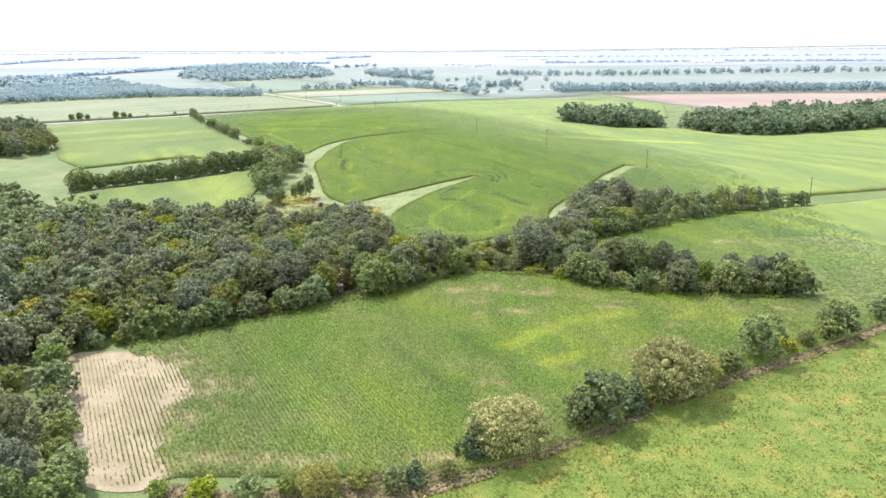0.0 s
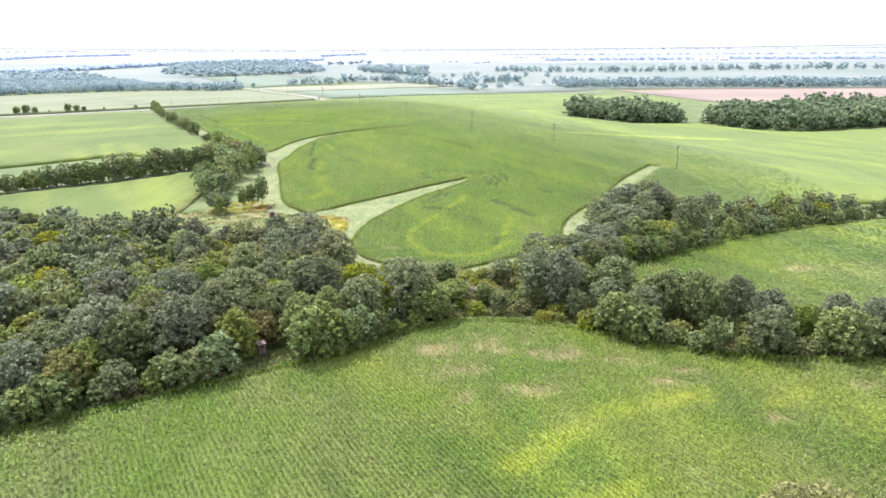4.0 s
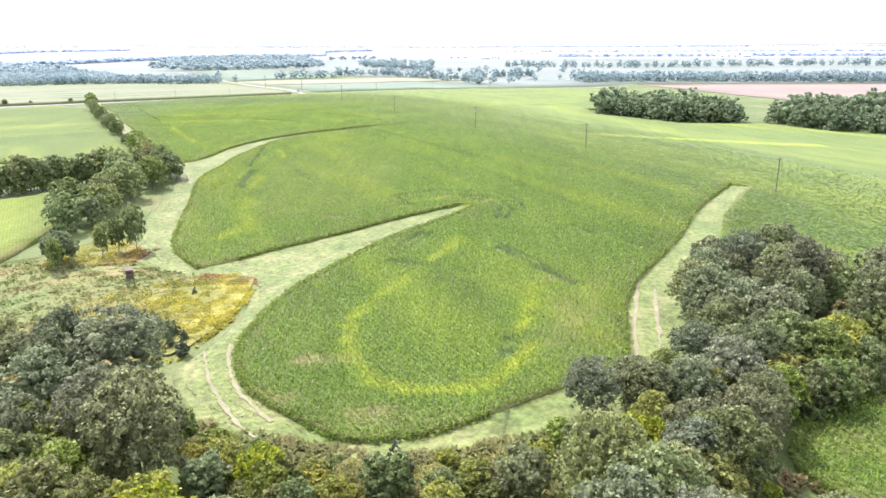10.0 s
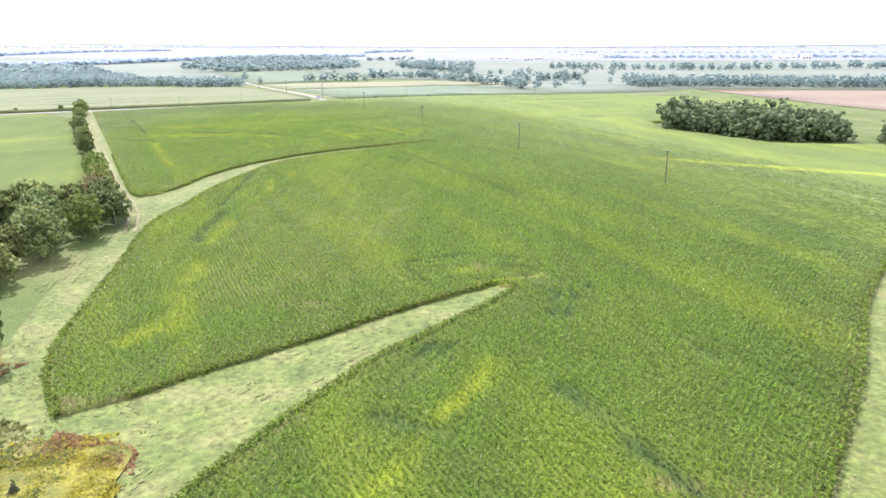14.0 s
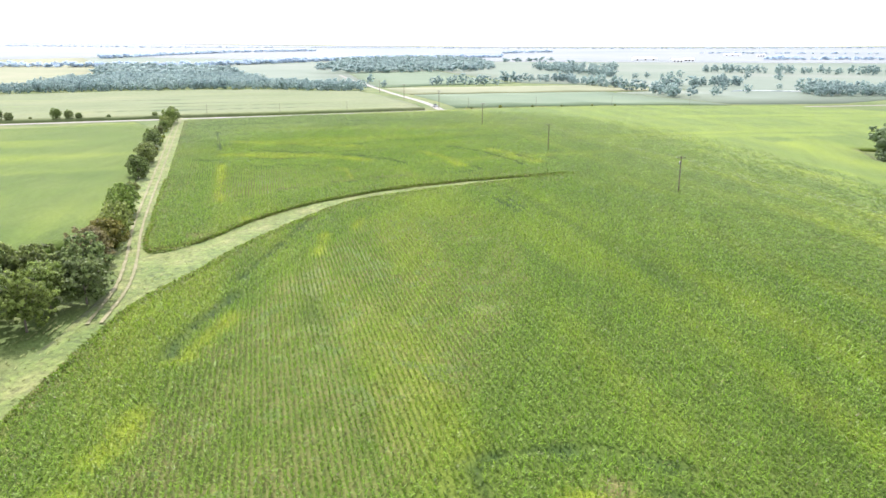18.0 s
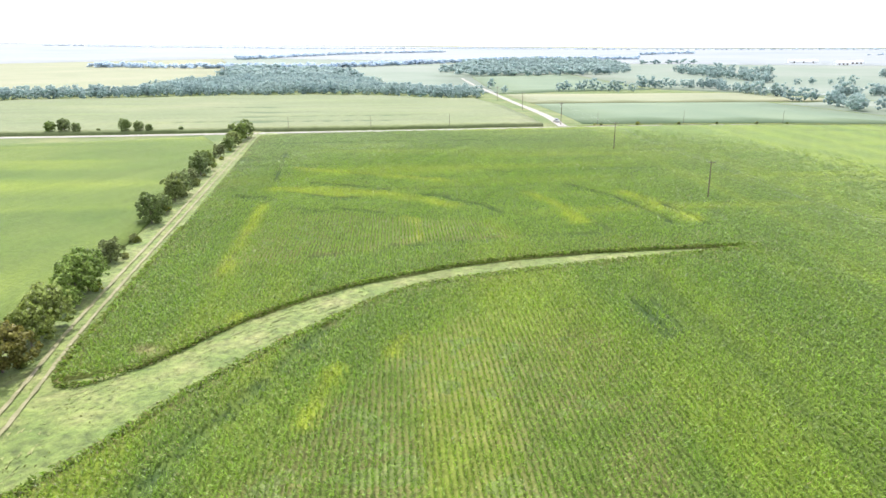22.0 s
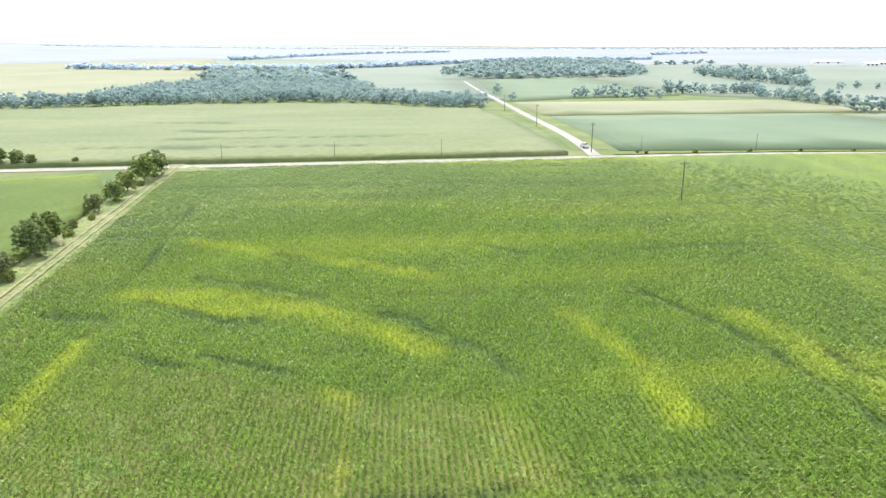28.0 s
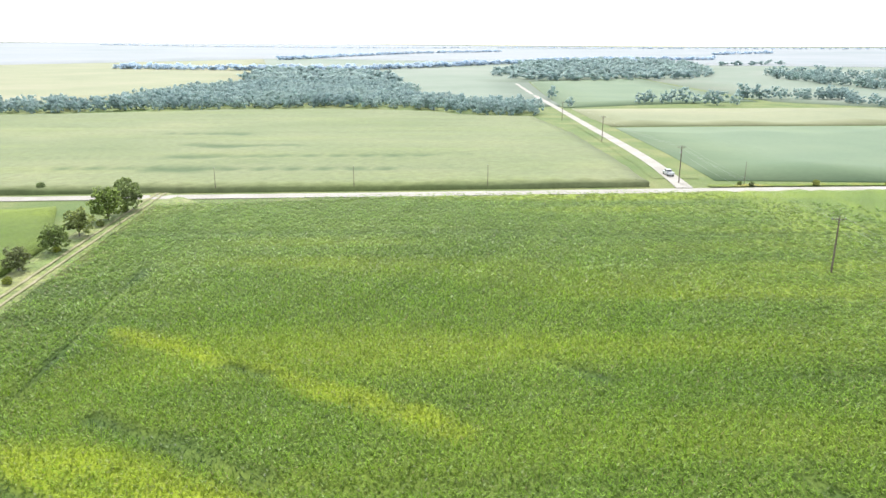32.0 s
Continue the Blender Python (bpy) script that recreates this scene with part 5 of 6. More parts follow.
def corn_leaves(outline, seed, label, way=ROW, zone=None, away=150, pitch=0.762):
    r = np.random.default_rng(seed)
    o = np.asarray(outline)
    c = np.array(way)
    s = np.array([way[1], -way[0]])
    lo, hi = o.min(0), np.minimum(o.max(0), (140, 670))
    lo = np.maximum(lo, (-230, 80))
    corners = np.array([(lo[0], lo[1]), (lo[0], hi[1]), (hi[0], lo[1]), (hi[0], hi[1])])
    rows = np.arange((corners @ s).min(), (corners @ s).max(), pitch)
    alongs = np.arange((corners @ c).min(), (corners @ c).max(), 0.33)
    v, u = np.meshgrid(rows, alongs)
    v, u = v.ravel(), u.ravel()
    x, y = u * c[0] + v * s[0], u * c[1] + v * s[1]
    d = edge_distance(x, y, VIEWED, False)
    keep = (d < away) & (x > lo[0]) & (x < hi[0]) & (y > lo[1]) & (y < hi[1])
    x, y, d, u, v = x[keep], y[keep], d[keep], u[keep], v[keep]
    keep = r.random(len(d)) < np.clip(1.2 - (d - 30) / 105, 0, 1)
    x, y, d = x[keep], y[keep], d[keep]
    keep = inside(x, y, outline)
    if zone:
        keep &= zone(x, y)
    x, y, d = x[keep], y[keep], d[keep]
    rim = edge_distance(x, y, outline)
    marked = blemishes(x, y)
    keep = r.random(len(x)) > np.maximum(np.maximum(marked["dry"] * 0.75, marked["dark"] * 0.35), 0.8 * (vigour(x, y) < 0.34))
    x, y, d, rim = x[keep], y[keep], d[keep], rim[keep]
    marked = {key: a[keep] for key, a in marked.items()}
    n = len(x)
    # the stand closes over the rows in places, and runs across them in the headlands
    thin = thinness(x, y)
    loose = 0.09 + 0.09 * lumps(x, y, 26, 12) - 0.07 * thin
    loose[y < 235] *= 0.6
    head = np.flatnonzero((rim < 16) & (d < 110))
    hx, hy, hr = x[head], y[head], rim[head]
    slope = np.stack([edge_distance(hx + 0.2, hy, outline) - hr, edge_distance(hx, hy + 0.2, outline) - hr]) / 0.2
    shift = (np.floor(hr / pitch) + 0.5) * pitch - hr
    x[head], y[head] = hx + slope[0] * shift, hy + slope[1] * shift
    loose[rim < 16] += 0.06
    off = r.normal(0, 1, n) * loose
    x, y = x + s[0] * off + c[0] * r.uniform(-0.2, 0.2, n), y + s[1] * off + c[1] * r.uniform(-0.2, 0.2, n)
    tall = (1.28 + 0.14 * lumps(x, y, 5, 1) + r.uniform(-0.17, 0.17, n)) * (1 - 0.35 * marked["dry"]) * (1 - 0.5 * marked["dark"]) * vigour(x, y)
    z = ground(x, y) + tall
    verts, shares = [], {key: [] for key in marked}
    big = 0.95 + 0.75 * np.clip((d - 40) / 100, 0, 1)
    steep = np.clip(1 - (d - 45) / 70, 0.25, 1)
    for k in range(5):  # two leaves up at the tassel, three arching lower down
        pick = np.flatnonzero(d < (200 if k < 4 else 75))
        m = len(pick)
        px, py, pz, pb, ps = x[pick], y[pick], z[pick] - (0, 0.05, 0.22, 0.34, 0.46)[k] * steep[pick], big[pick], steep[pick]
        w = r.uniform(0, 2 * math.pi, m)
        length = r.uniform(0.3, 0.52, m) * (1 + 0.5 * np.minimum(loose[pick], 0.3)) * pb
        width = r.uniform(0.06, 0.11, m) * pb
        dx, dy = np.cos(w), np.sin(w)
        foot, drop = pz - 0.24 * ps - 0.06, r.uniform(-0.25, 0.25, m) * ps - 0.05
        verts.append(np.stack([np.column_stack([px - dy * width, py + dx * width, foot]), np.column_stack([px + dy * width, py - dx * width, foot]),
                               np.column_stack([px + dx * length, py + dy * length, pz + drop])], 1))
        for key in marked:
            share = marked[key][pick]
            if key == "dry":  # here and there a fired, papery leaf
                share = np.maximum(share, np.where(r.random(m) < 0.04 + 0.28 * (rim[pick] < 9) * lumps(px, py, 6, 29) ** 1.5, r.uniform(0.3, 0.8, m), 0))
            shares[key].append(np.repeat(share, 3))
    verts = np.concatenate(verts).reshape(-1, 3)
    shares = {key: np.concatenate(a) for key, a in shares.items()}
    me = mesh_data("corn_leaves", verts, np.arange(len(verts)).reshape(-1, 3), BLADE, False, shares)
    return tagged(new("corn_leaves", me), label, "corn", kind="stuff")


corn_leaves(south_field, 61, "arching green corn leaves in rows")
corn_leaves(main_field, 62, "arching green corn leaves in straight rows", ROW, lambda x, y: ~northern(x, y))
corn_leaves(main_field, 68, "arching green corn leaves in rows along the road", EAST, northern)


def edge_stalks(line, seed, label, gap=0.16):
    """Leafy corn stalks down the open side of a field."""
    r = np.random.default_rng(seed)
    p = smooth_line(line, gap)
    p = np.concatenate([p + r.normal(0, 0.22, p.shape) for _ in range(2)])
    n = len(p)
    z = ground(p[:, 0], p[:, 1])
    verts = []
    for k in range(3):
        w = r.uniform(0, 2 * math.pi, n)
        h = z + r.uniform(0.15, 1.05, n)
        l, wd = r.uniform(0.4, 0.75, n), r.uniform(0.07, 0.12, n)
        dx, dy = np.cos(w), np.sin(w)
        a = np.column_stack([p[:, 0] - dy * wd, p[:, 1] + dx * wd, h - 0.1])
        b = np.column_stack([p[:, 0] + dy * wd, p[:, 1] - dx * wd, h + 0.1])
        t = np.column_stack([p[:, 0] + dx * l, p[:, 1] + dy * l, h + r.uniform(-0.3, 0.35, n)])
        verts.append(np.stack([a, b, t], 1))
    verts = np.concatenate(verts).reshape(-1, 3)
    zero = np.zeros(len(verts))
    dry = np.repeat(np.clip(r.normal(0.25, 0.3, len(verts) // 3), 0, 0.9), 3)
    me = mesh_data("corn_stalks", verts, np.arange(len(verts)).reshape(-1, 3), BLADE, False, {"yellow": zero, "dry": dry, "dark": zero})
    return tagged(new("corn_stalks", me), label, "corn", kind="stuff")


edge_stalks(WEST_SIDE + NORTH_WATERWAY + STRIP_SIDE[:2], 63, "leafy corn stalks at the field's open edge")
edge_stalks(EAST_EDGE, 67, "leafy corn stalks beside the creek trees")
edge_stalks(LANE_SIDE, 64, "leafy corn stalks beside the grass lane")
edge_stalks(TIP_SIDE + MIDDLE_WATERWAY, 65, "leafy corn stalks beside the waterway")
edge_stalks(SOUTH_EDGE, 66, "leafy corn stalks along the woods")


def tufts(name, outline, count, size, material, seed, label, fade=None):
    """Grass or weed tufts: upright three-cornered blades in loose bunches."""
    r = np.random.default_rng(seed)
    o = np.asarray(outline, float)
    lo, hi = o.min(0), o.max(0)
    x, y = r.uniform(lo[0], hi[0], count * 3), r.uniform(lo[1], hi[1], count * 3)
    keep = inside(x, y, o) & (lumps(x, y, 2.5, seed) + 0.35 * lumps(x, y, 9, seed + 1) > r.uniform(0.25, 0.85, len(x)))
    x, y = x[keep][:count], y[keep][:count]
    keep = ~inside(x, y, main_field)
    x, y = x[keep], y[keep]
    n = len(x)
    z = ground(x, y) + 0.12
    h = size * r.uniform(0.5, 1.4, n)
    verts = []
    for k in range(3):
        w = r.uniform(0, 6.28, n)
        dx, dy, wd = np.cos(w), np.sin(w), h * r.uniform(0.5, 1.0, n)
        verts.append(np.stack([np.column_stack([x - dy * wd, y + dx * wd, z]), np.column_stack([x + dy * wd, y - dx * wd, z]), np.column_stack([x + dx * h * 1.4, y + dy * h * 1.4, z + h])], 1))
    verts = np.concatenate(verts).reshape(-1, 3)
    return tagged(new(name, mesh_data(name, verts, np.arange(len(verts)).reshape(-1, 3), material)), label, "grass", kind="stuff")


tufts("grass_tufts", [(-112, 420), (-88, 395), (-75, 340), (-63, 304), (-35, 289), (-28, 270), (-32, 249), (-16, 226), (14, 229), (14, 346), (-10, 510), (-90, 470)], 9000, 0.14, BLADES, 71, "loose clumps of mown grass in the waterway")
tufts("weeds", [(-62, 302), (-38, 290), (-33, 262), (-38, 250), (-70, 256), (-105, 272), (-110, 290), (-84, 306)], 9000, 0.35, WEEDS, 72, "tangled green and russet meadow weeds")
tufts("goldenrod", [(-35, 291), (-31, 284), (-30, 272), (-31, 261), (-38, 262), (-43, 270), (-49, 278), (-42, 289)], 9000, 0.3, PLUMES, 73, "yellow goldenrod plumes in the meadow")
tufts("goldenrod", [(-36, 294), (-30, 284), (-29, 270), (-33, 252), (-50, 255), (-62, 270), (-58, 284), (-46, 292)], 6000, 0.28, PLUMES, 77, "scattered goldenrod among meadow weeds")
tufts("hedge_grass", [(-46, 93), (-20, 93), (0, 99), (24, 112), (46, 127), (90, 153), (110, 165), (112, 162), (90, 147), (46, 121), (26, 107), (6, 95), (-10, 87), (-50, 86)], 60000, 0.27, STRAW, 74, "rough uncut grass under the hedgerow")
tufts("pasture_grass", [(-30, 62), (-6, 90), (8, 98), (40, 119), (88, 147), (128, 169), (150, 120), (60, 55)], 26000, 0.13, PASTUREBLADE, 89, "uneven grazed grass clumps in the pasture")
tufts("creek_weeds", [(96, 182), (100, 190), (86, 199), (72, 205), (58, 211), (48, 219), (43, 226), (42, 214), (50, 198), (62, 193), (80, 190)], 7000, 0.45, WEEDS, 79, "tall yellow-green weeds between creek trees and corn")
tufts("wood_edge_weeds", [(-74, 146), (-39, 166), (-14, 181), (0, 193), (-3, 198), (-18, 188), (-42, 173), (-76, 152)], 9000, 0.5, WEEDS, 84, "rank green weeds along the foot of the woods")
tufts("wood_edge_weeds", [(14, 195), (30, 190), (43, 182), (56, 178), (90, 176), (92, 183), (58, 186), (44, 190), (30, 198), (16, 202)], 8000, 0.5, WEEDS, 85, "rank green weeds below the creek trees")
tufts("russet_grass", [(-44, 294), (-32, 291), (-30, 286), (-36, 286), (-43, 289)], 1500, 0.26, RUST, 86, "russet dry grass at the meadow's corner")
tufts("russet_grass", [(-68, 300), (-62, 302), (-60, 312), (-66, 312)], 1200, 0.26, RUST, 87, "russet dry grass under slender trees")
tufts("goldenrod", [(-63, 301), (-62, 308), (-67, 316), (-73, 320), (-84, 312), (-82, 300)], 3000, 0.28, PLUMES, 88, "goldenrod and tan grass round the slender trees")
tufts("gap_grass", [(-26, 236), (-16, 212), (0, 196), (18, 199), (20, 232), (2, 226)], 6000, 0.5, BLADES, 75, "rough tan and green grass in the brushy gap")



def swaths(centre, half, seed, label, lift=0.2):
    """Strips of cut grass left lying along the way of the mower."""
    r = np.random.default_rng(seed)
    p = smooth_line(centre, 0.5)
    way = np.gradient(p, axis=0)
    way /= np.linalg.norm(way, axis=1)[:, None]
    lanes = np.arange(-half, half, 1.25)
    pick = r.integers(0, len(p), len(p) * len(lanes))
    off = lanes[r.integers(0, len(lanes), len(pick))] + r.normal(0, 0.13, len(pick)) + 0.8 * (lumps(p[pick, 0], p[pick, 1], 12, seed) - 0.5)
    side = np.column_stack([-way[:, 1], way[:, 0]])[pick]
    q = p[pick] + side * off[:, None]
    keep = ~inside(q[:, 0], q[:, 1], main_field) & (lumps(q[:, 0], q[:, 1], 5, seed + 1) > r.uniform(0.3, 0.95, len(q)))
    q, side, along = q[keep], side[keep], way[pick][keep]
    n = len(q)
    length, width = r.uniform(0.25, 0.75, (n, 1)), r.uniform(0.05, 0.13, (n, 1))
    bend = side * r.normal(0, 0.18, (n, 1))
    z = ground(q[:, 0], q[:, 1])[:, None] + lift + r.uniform(0, 0.06, (n, 1))
    a, b = q - (along + bend) * length, q + (along + bend) * length
    verts = np.stack([np.hstack([a - side * width, z]), np.hstack([b, z]), np.hstack([q + side * width * 2, z + 0.02])], 1).reshape(-1, 3)
    return tagged(new("cut_grass", mesh_data("cut_grass", verts, np.arange(len(verts)).reshape(-1, 3), CUTGRASS)), label, "grass", kind="stuff")


swaths([(-40, 293), (-56, 306), (-68, 330), (-76, 360), (-83, 385), (-90, 400)], 7, 91, "pale swaths of cut grass along the waterway")
swaths([(8, 338), (-6, 323), (-18, 308), (-26, 292), (-29, 270), (-29, 255), (-22, 240), (-8, 228)], 6, 92, "pale swaths of cut grass along the waterway")
swaths([(-20, 503), (-45, 487), (-65, 466), (-78, 440), (-82, 415), (-84, 400)], 6, 93, "pale swaths of cut grass along the waterway")
swaths([(90, 365), (72, 332), (58, 305), (44, 280), (38, 258)], 4.5, 94, "pale swaths of cut grass in the lane", 0.14)

# stunted corn rows in the bare soil
bare = smooth_line([(-81, 132), (-82, 139), (-75, 141), (-63, 140), (-51, 129), (-45, 118), (-46, 106), (-48, 94), (-56, 94), (-61, 103), (-73, 120)], 2.0, True)
r = np.random.default_rng(76)
v, u = np.meshgrid(np.arange(-30, 40, 0.762), np.arange(80, 190, 0.35))
v, u = v.ravel() + r.normal(0, 0.05, v.size), u.ravel() + r.uniform(-0.12, 0.12, u.size)
sx, sy = u * ROW[0] + v * ROW[1], u * ROW[1] - v * ROW[0]
keep = inside(sx, sy, bare)
sx, sy = sx[keep], sy[keep]
keep = r.random(len(sx)) < 0.9 * np.clip(lumps(sx, sy, 6, 14) * 2.4 - 0.3, 0.2, 1)
sx, sy = sx[keep], sy[keep]
near = np.clip(1 - edge_distance(sx, sy, BARE_EDGE, False) / 9, 0, 1)
sz, sh = ground(sx, sy) + 0.05, r.uniform(0.12, 0.34, len(sx)) + near * r.uniform(0.1, 0.8, len(sx))
stub = []
for k in range(3):
    w = r.uniform(0, 6.28, len(sx))
    dx, dy = np.cos(w), np.sin(w)
    stub.append(np.stack([np.column_stack([sx - dy * 0.09, sy + dx * 0.09, sz]), np.column_stack([sx + dy * 0.09, sy - dx * 0.09, sz]), np.column_stack([sx + dx * 0.2, sy + dy * 0.2, sz + sh])], 1))
stub = np.concatenate(stub).reshape(-1, 3)
tagged(new("stunted_corn", mesh_data("stunted_corn", stub, np.arange(len(stub)).reshape(-1, 3), BLADES)), "thin stunted corn in rows on bare soil", "corn", kind="stuff")

# ---- hunting blinds ----
def hunting_blind(x, y, turn, legs, wall, roof, label):
    b = new("hunting_blind")
    b.matrix_world = pose(x, y, float(ground(x, y)), 0, 0, turn)
    w, h = 1.35, 1.6
    for k, (sx_, sy_) in enumerate(((-1, -1), (1, -1), (1, 1), (-1, 1))):
        part("leg", mesh_data("leg", *tube([(sx_ * 0.75, sy_ * 0.75, -0.2), (sx_ * 0.58, sy_ * 0.58, legs)], [0.07, 0.07], 6), POLEWOOD), b)
    part("floor", box("floor", (w + 0.2, w + 0.2, 0.1), (0, 0, legs + 0.05), DARKBOARD, 0.01), b)
    for k in range(4):
        m = Matrix.Rotation(k * math.pi / 2, 4, "Z")
        for low, high in ((0, 0.95), (1.35, h)):
            side = part("wall_panel", box("wall_panel", (w - 0.08, 0.05, high - low), (0, w / 2, legs + 0.1 + (low + high) / 2), wall, 0.005), b)
            side.matrix_basis = m
        for s in (-1, 1):
            post = part("corner_board", box("corner_board", (0.22, 0.055, 0.4), (s * (w / 2 - 0.16), w / 2, legs + 0.1 + 1.15), wall, 0.005), b)
            post.matrix_basis = m
        pane = part("window", box("window", (w - 0.42, 0.02, 0.4), (0, w / 2 - 0.02, legs + 1.25), DARKGLASS), b, "dark open shooting window")
        pane.matrix_basis = m
    part("roof", box("roof", (w + 0.25, w + 0.25, 0.07), (0, 0, legs + h + 0.22), roof, 0.01, Matrix.Rotation(radians(6), 4, "X")), b, "flat tilted sheet roof")
    for k in range(5):
        part("ladder_rung", box("ladder_rung", (0.5, 0.05, 0.05), (0, -0.78 + 0.02 * k, 0.3 + legs * k / 5), POLEWOOD), b)
    return tagged(b, label, "hunting blind")


hunting_blind(-55.5, 287, 25, 2.0, DARKBOARD, POLEWOOD, "dark wooden hunting blind on legs in the meadow")
hunting_blind(*BLIND, 35, 1.4, DARKBOARD, POLEWOOD, "wooden hunting blind with a weathered roof beside the woods")

# a bleached dead tree in the brushy gap
def dead_tree(x, y, seed, height):
    r_ = random.Random(seed)
    d = new("dead_tree")
    d.matrix_world = pose(x, y, float(ground(x, y)))
    part("trunk", mesh_data("trunk", *tube([(0, 0, -0.2), (0.2, 0.1, height * 0.3), (0.1, 0.3, height * 0.65)], [0.2, 0.15, 0.07], 7), DEADWOOD, True), d)
    for k in range(12):
        w, z = k * 2.4, height * r_.uniform(0.25, 0.62)
        l = height * r_.uniform(0.25, 0.45)
        mid = Vector((math.cos(w) * l * 0.5, math.sin(w) * l * 0.5, z + l * 0.35))
        tip = Vector((math.cos(w + 0.3) * l, math.sin(w + 0.3) * l, z + l * r_.uniform(0.4, 0.8)))
        fork = mid + Vector((math.cos(w - 0.8), math.sin(w - 0.8), 0.6)) * l * 0.35
        part("bough", mesh_data("bough", *joined([tube([(0.1, 0.1, z), mid, tip], [0.07, 0.045, 0.012], 5), tube([mid, fork], [0.035, 0.01], 4)]), DEADWOOD, True), d)
    return tagged(d, "bleached bare dead tree among green brush", "dead tree")


dead_tree(-3, 203, 81, 7.5)
dead_tree(8, 206, 82, 6.0)
dead_tree(-7, 201, 83, 7.0)

# ---- crossroads: parked pickup, roadside bushes, posts ----
def pickup(x, y, turn):
    p = new("pickup_truck")
    p.matrix_world = pose(x, y, float(ground(x, y)) + 0.22, 0, 0, turn)
    body = part("body", box("body", (5.4, 1.85, 0.62), (0, 0, 0.75), SILVER, 0.1), p)
    part("cab", box("cab", (2.1, 1.6, 0.72), (0.2, 0, 1.38), SILVER, 0.16), p)
    for s in (-1, 1):
        part("side_window", box("side_window", (1.7, 0.03, 0.42), (0.2, s * 0.81, 1.44), DARKGLASS, 0.01), p)
    part("windscreen", box("windscreen", (0.05, 1.35, 0.45), (1.24, 0, 1.42), DARKGLASS, 0.01), p)
    part("rear_window", box("rear_window", (0.05, 1.35, 0.4), (-0.86, 0, 1.44), DARKGLASS, 0.01), p)
    for s in (-1, 1):
        part("bed_rail", box("bed_rail", (1.7, 0.1, 0.16), (-1.75, s * 0.86, 1.1), SILVER, 0.03), p)
    for fx in (-1.7, 1.75):
        for s in (-1, 1):
            tyre = part("wheel", mesh_data("wheel", *tube([(fx, s * 0.72, 0.37), (fx, s * 0.74, 0.37), (fx, s * 0.94, 0.37), (fx, s * 0.96, 0.37)], [0.2, 0.38, 0.38, 0.2], 16), RUBBER, True), p)
            part("rim", mesh_data("rim", *tube([(fx, s * 0.955, 0.37), (fx, s * 0.975, 0.37), (fx, s * 0.98, 0.37)], [0.22, 0.2, 0.02], 12), WIREMETAL, True), tyre)
    return tagged(p, "silver pickup truck parked on the gravel road", "pickup truck")


pickup(-113.5, 694, math.degrees(math.atan2(NORTH[1], NORTH[0])))
for x, y, s in ((-75, 697, 0.45), (-58, 708, 0.35), (-42, 718, 0.3), (-25, 728, 0.35), (-12, 737, 0.3), (-118, 676, 0.35), (-93, 688, 0.3), (-90, 688, 0.35)):
    plant(BUSH, x, y, s, label="small dark bush on the road verge", group="verge bushes")
POST = mesh_data("post", *tube([(0, 0, -0.3), (0, 0, 3.0), (0, 0, 6.5)], [0.09, 0.08, 0.06], 8), POLEWOOD, True)
for k, s in enumerate((-125, -88, -52, 18, 60, 110, 165)):
    x, y = -104 + EAST[0] * s - EAST[1] * 6, 674 + EAST[1] * s + EAST[0] * 6
    p = new("roadside_pole")
    p.matrix_world = pose(x, y, float(ground(x, y)))
    part("shaft", POST, p)
    part("top_pin", mesh_data("top_pin", *tube([(0, 0, 6.45), (0, 0, 6.6), (0, 0, 6.7)], [0.03, 0.05, 0.02], 6), CERAMIC), p)
    tagged(p, "slim grey wooden pole on the road verge", "pole", "roadside poles")
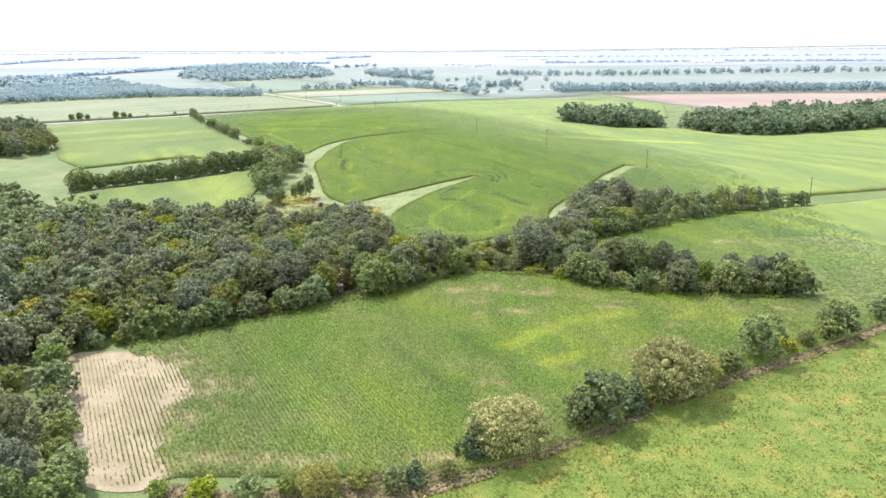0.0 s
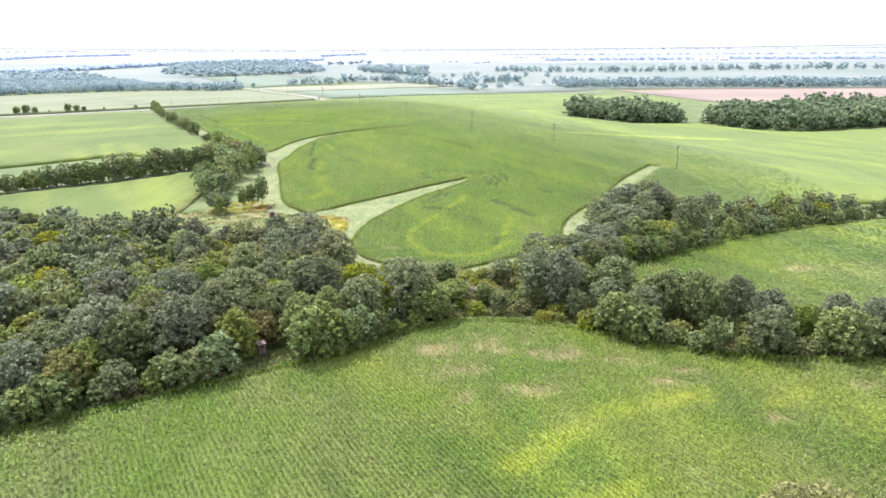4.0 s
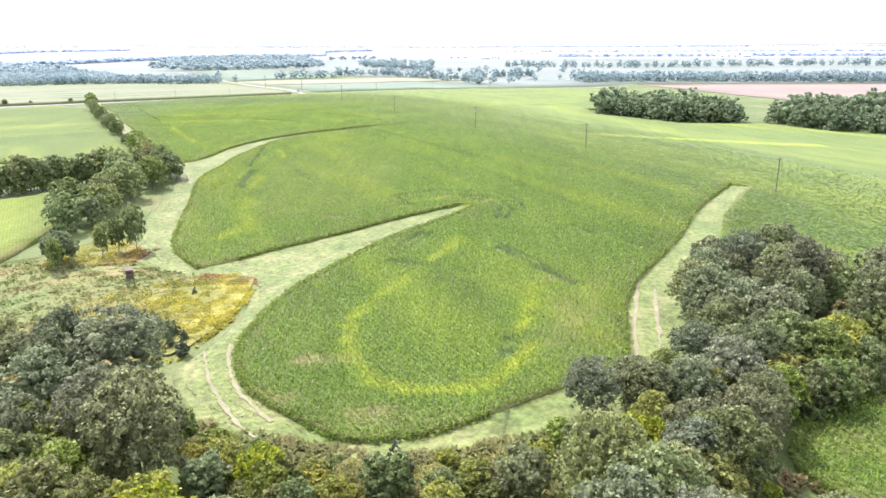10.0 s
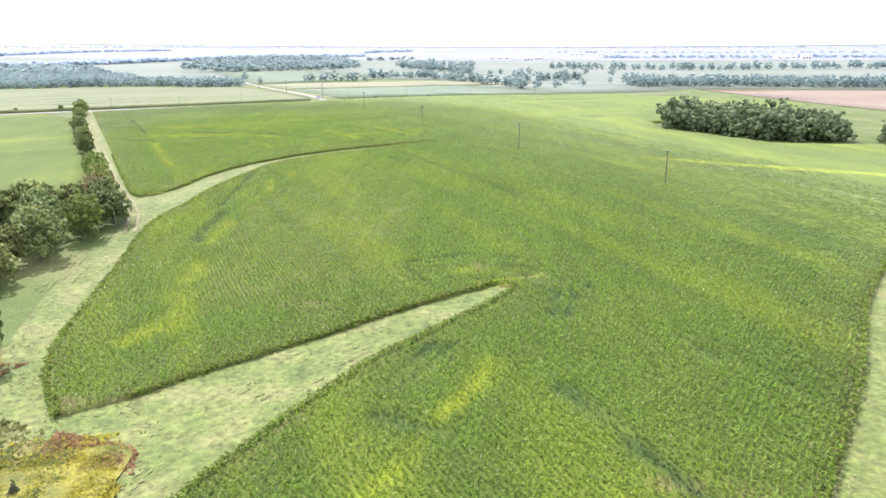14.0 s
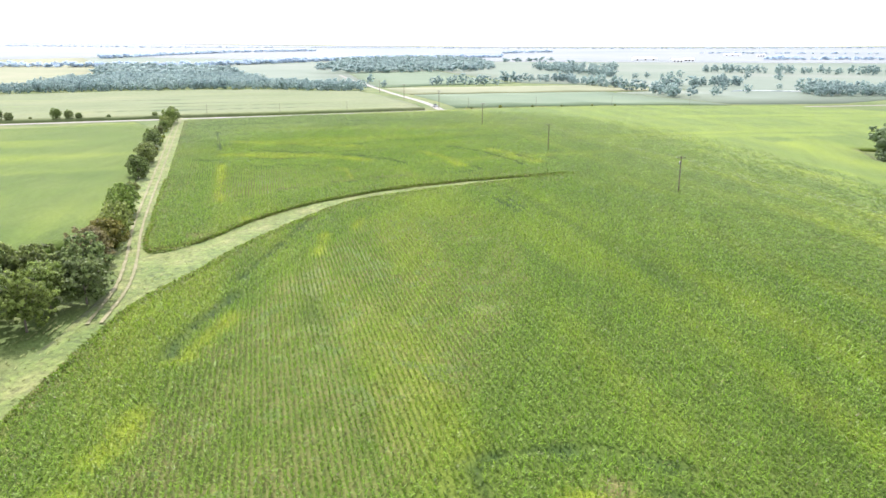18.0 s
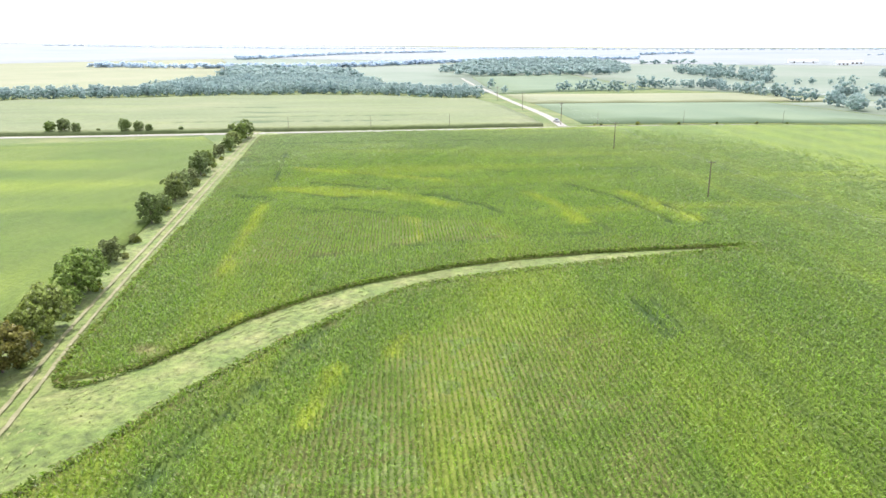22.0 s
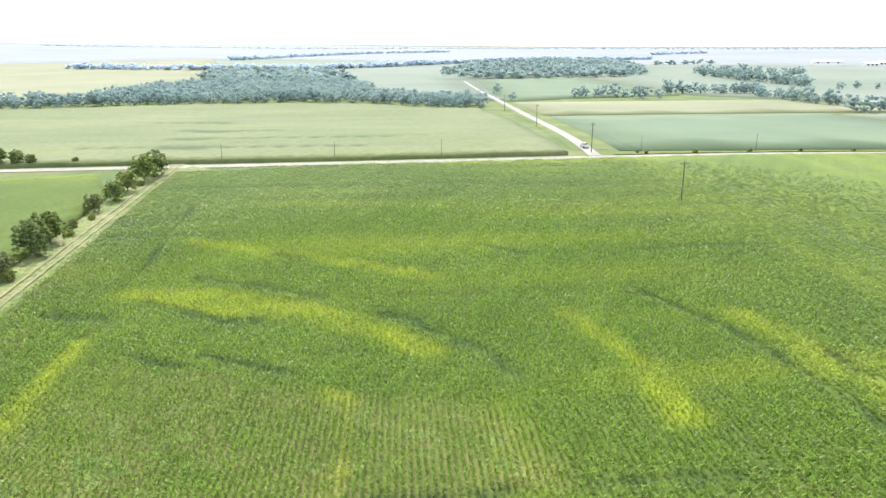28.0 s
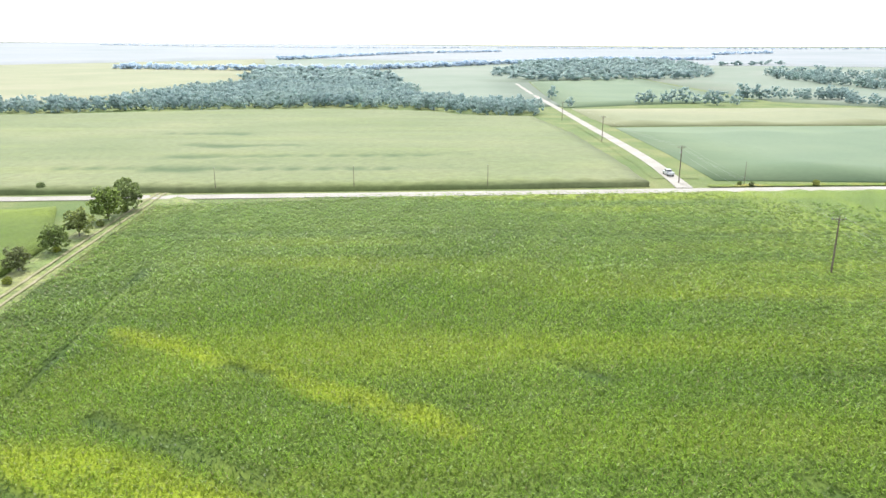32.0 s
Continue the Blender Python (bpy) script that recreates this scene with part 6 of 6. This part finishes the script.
ribbon("road_verge", [(-104 + EAST[0] * s - EAST[1] * 5.2, 674 + EAST[1] * s + EAST[0] * 5.2) for s in (8, 80, 160, 320)], 3.0, PASTURE, 0.3, 4.0, 0.3, "yellow-green grass verge of the gravel road", "verge")
ribbon("road_verge", [(-110, 690), (-135, 739), (-214, 888), (-308, 1056)][0:4], 14.0, GRASS, 0.12, 8.0, 0.1, "grassy verges of the north road", "verge")

# ---- far farm buildings and pond ----
def barn(x, y, length, width, eave, turn, label):
    b = new("barn")
    b.matrix_world = pose(x, y, float(ground(x, y)), 0, 0, turn)
    part("wall", box("wall", (length, width, eave), (0, 0, eave / 2), WHITESHEET, 0.05), b)
    bm = bmesh.new()
    rise, o = width * 0.22, 0.6
    pts = [(-length / 2 - o, -width / 2 - o, eave), (-length / 2 - o, width / 2 + o, eave), (-length / 2 - o, 0, eave + rise), (length / 2 + o, -width / 2 - o, eave), (length / 2 + o, width / 2 + o, eave), (length / 2 + o, 0, eave + rise)]
    q = [bm.verts.new(p) for p in pts]
    for f in ((0, 2, 1), (3, 4, 5), (0, 3, 5, 2), (1, 2, 5, 4), (0, 1, 4, 3)):
        bm.faces.new([q[i] for i in f])
    part("roof", from_bm("roof", bm, WHITESHEET), b, "low white sheet metal roof")
    for k in range(3):
        part("door", box("door", (3.5, 0.15, eave * 0.75), (-length / 3 + k * length / 3, -width / 2 - 0.06, eave * 0.375), DARKBOARD, 0.02), b)
    return tagged(b, label, "barn", "distant barns")


for x, y, l, turn in ((-3, 2210, 62, 20), (70, 2086, 26, 30), (101, 2160, 24, 10), (758, 2229, 60, 10), (255, 2700, 50, 0), (790, 2180, 24, 5), (330, 2650, 22, 0)):
    barn(x, y, l, 14, 4.5, turn, "long white metal farm shed in hazy distance")
drape("pond", smooth_line([(-8, 1086), (2, 1078), (24, 1080), (26, 1090), (4, 1094)], 3, True), WATER, 0.5, 6, "pale shining farm pond among trees", "pond")
drape("pond", smooth_line([(80, 985), (100, 1000), (150, 1000), (140, 1016), (95, 1014)], 3, True), WATER, 0.5, 6, "pale shining farm pond among trees", "pond")
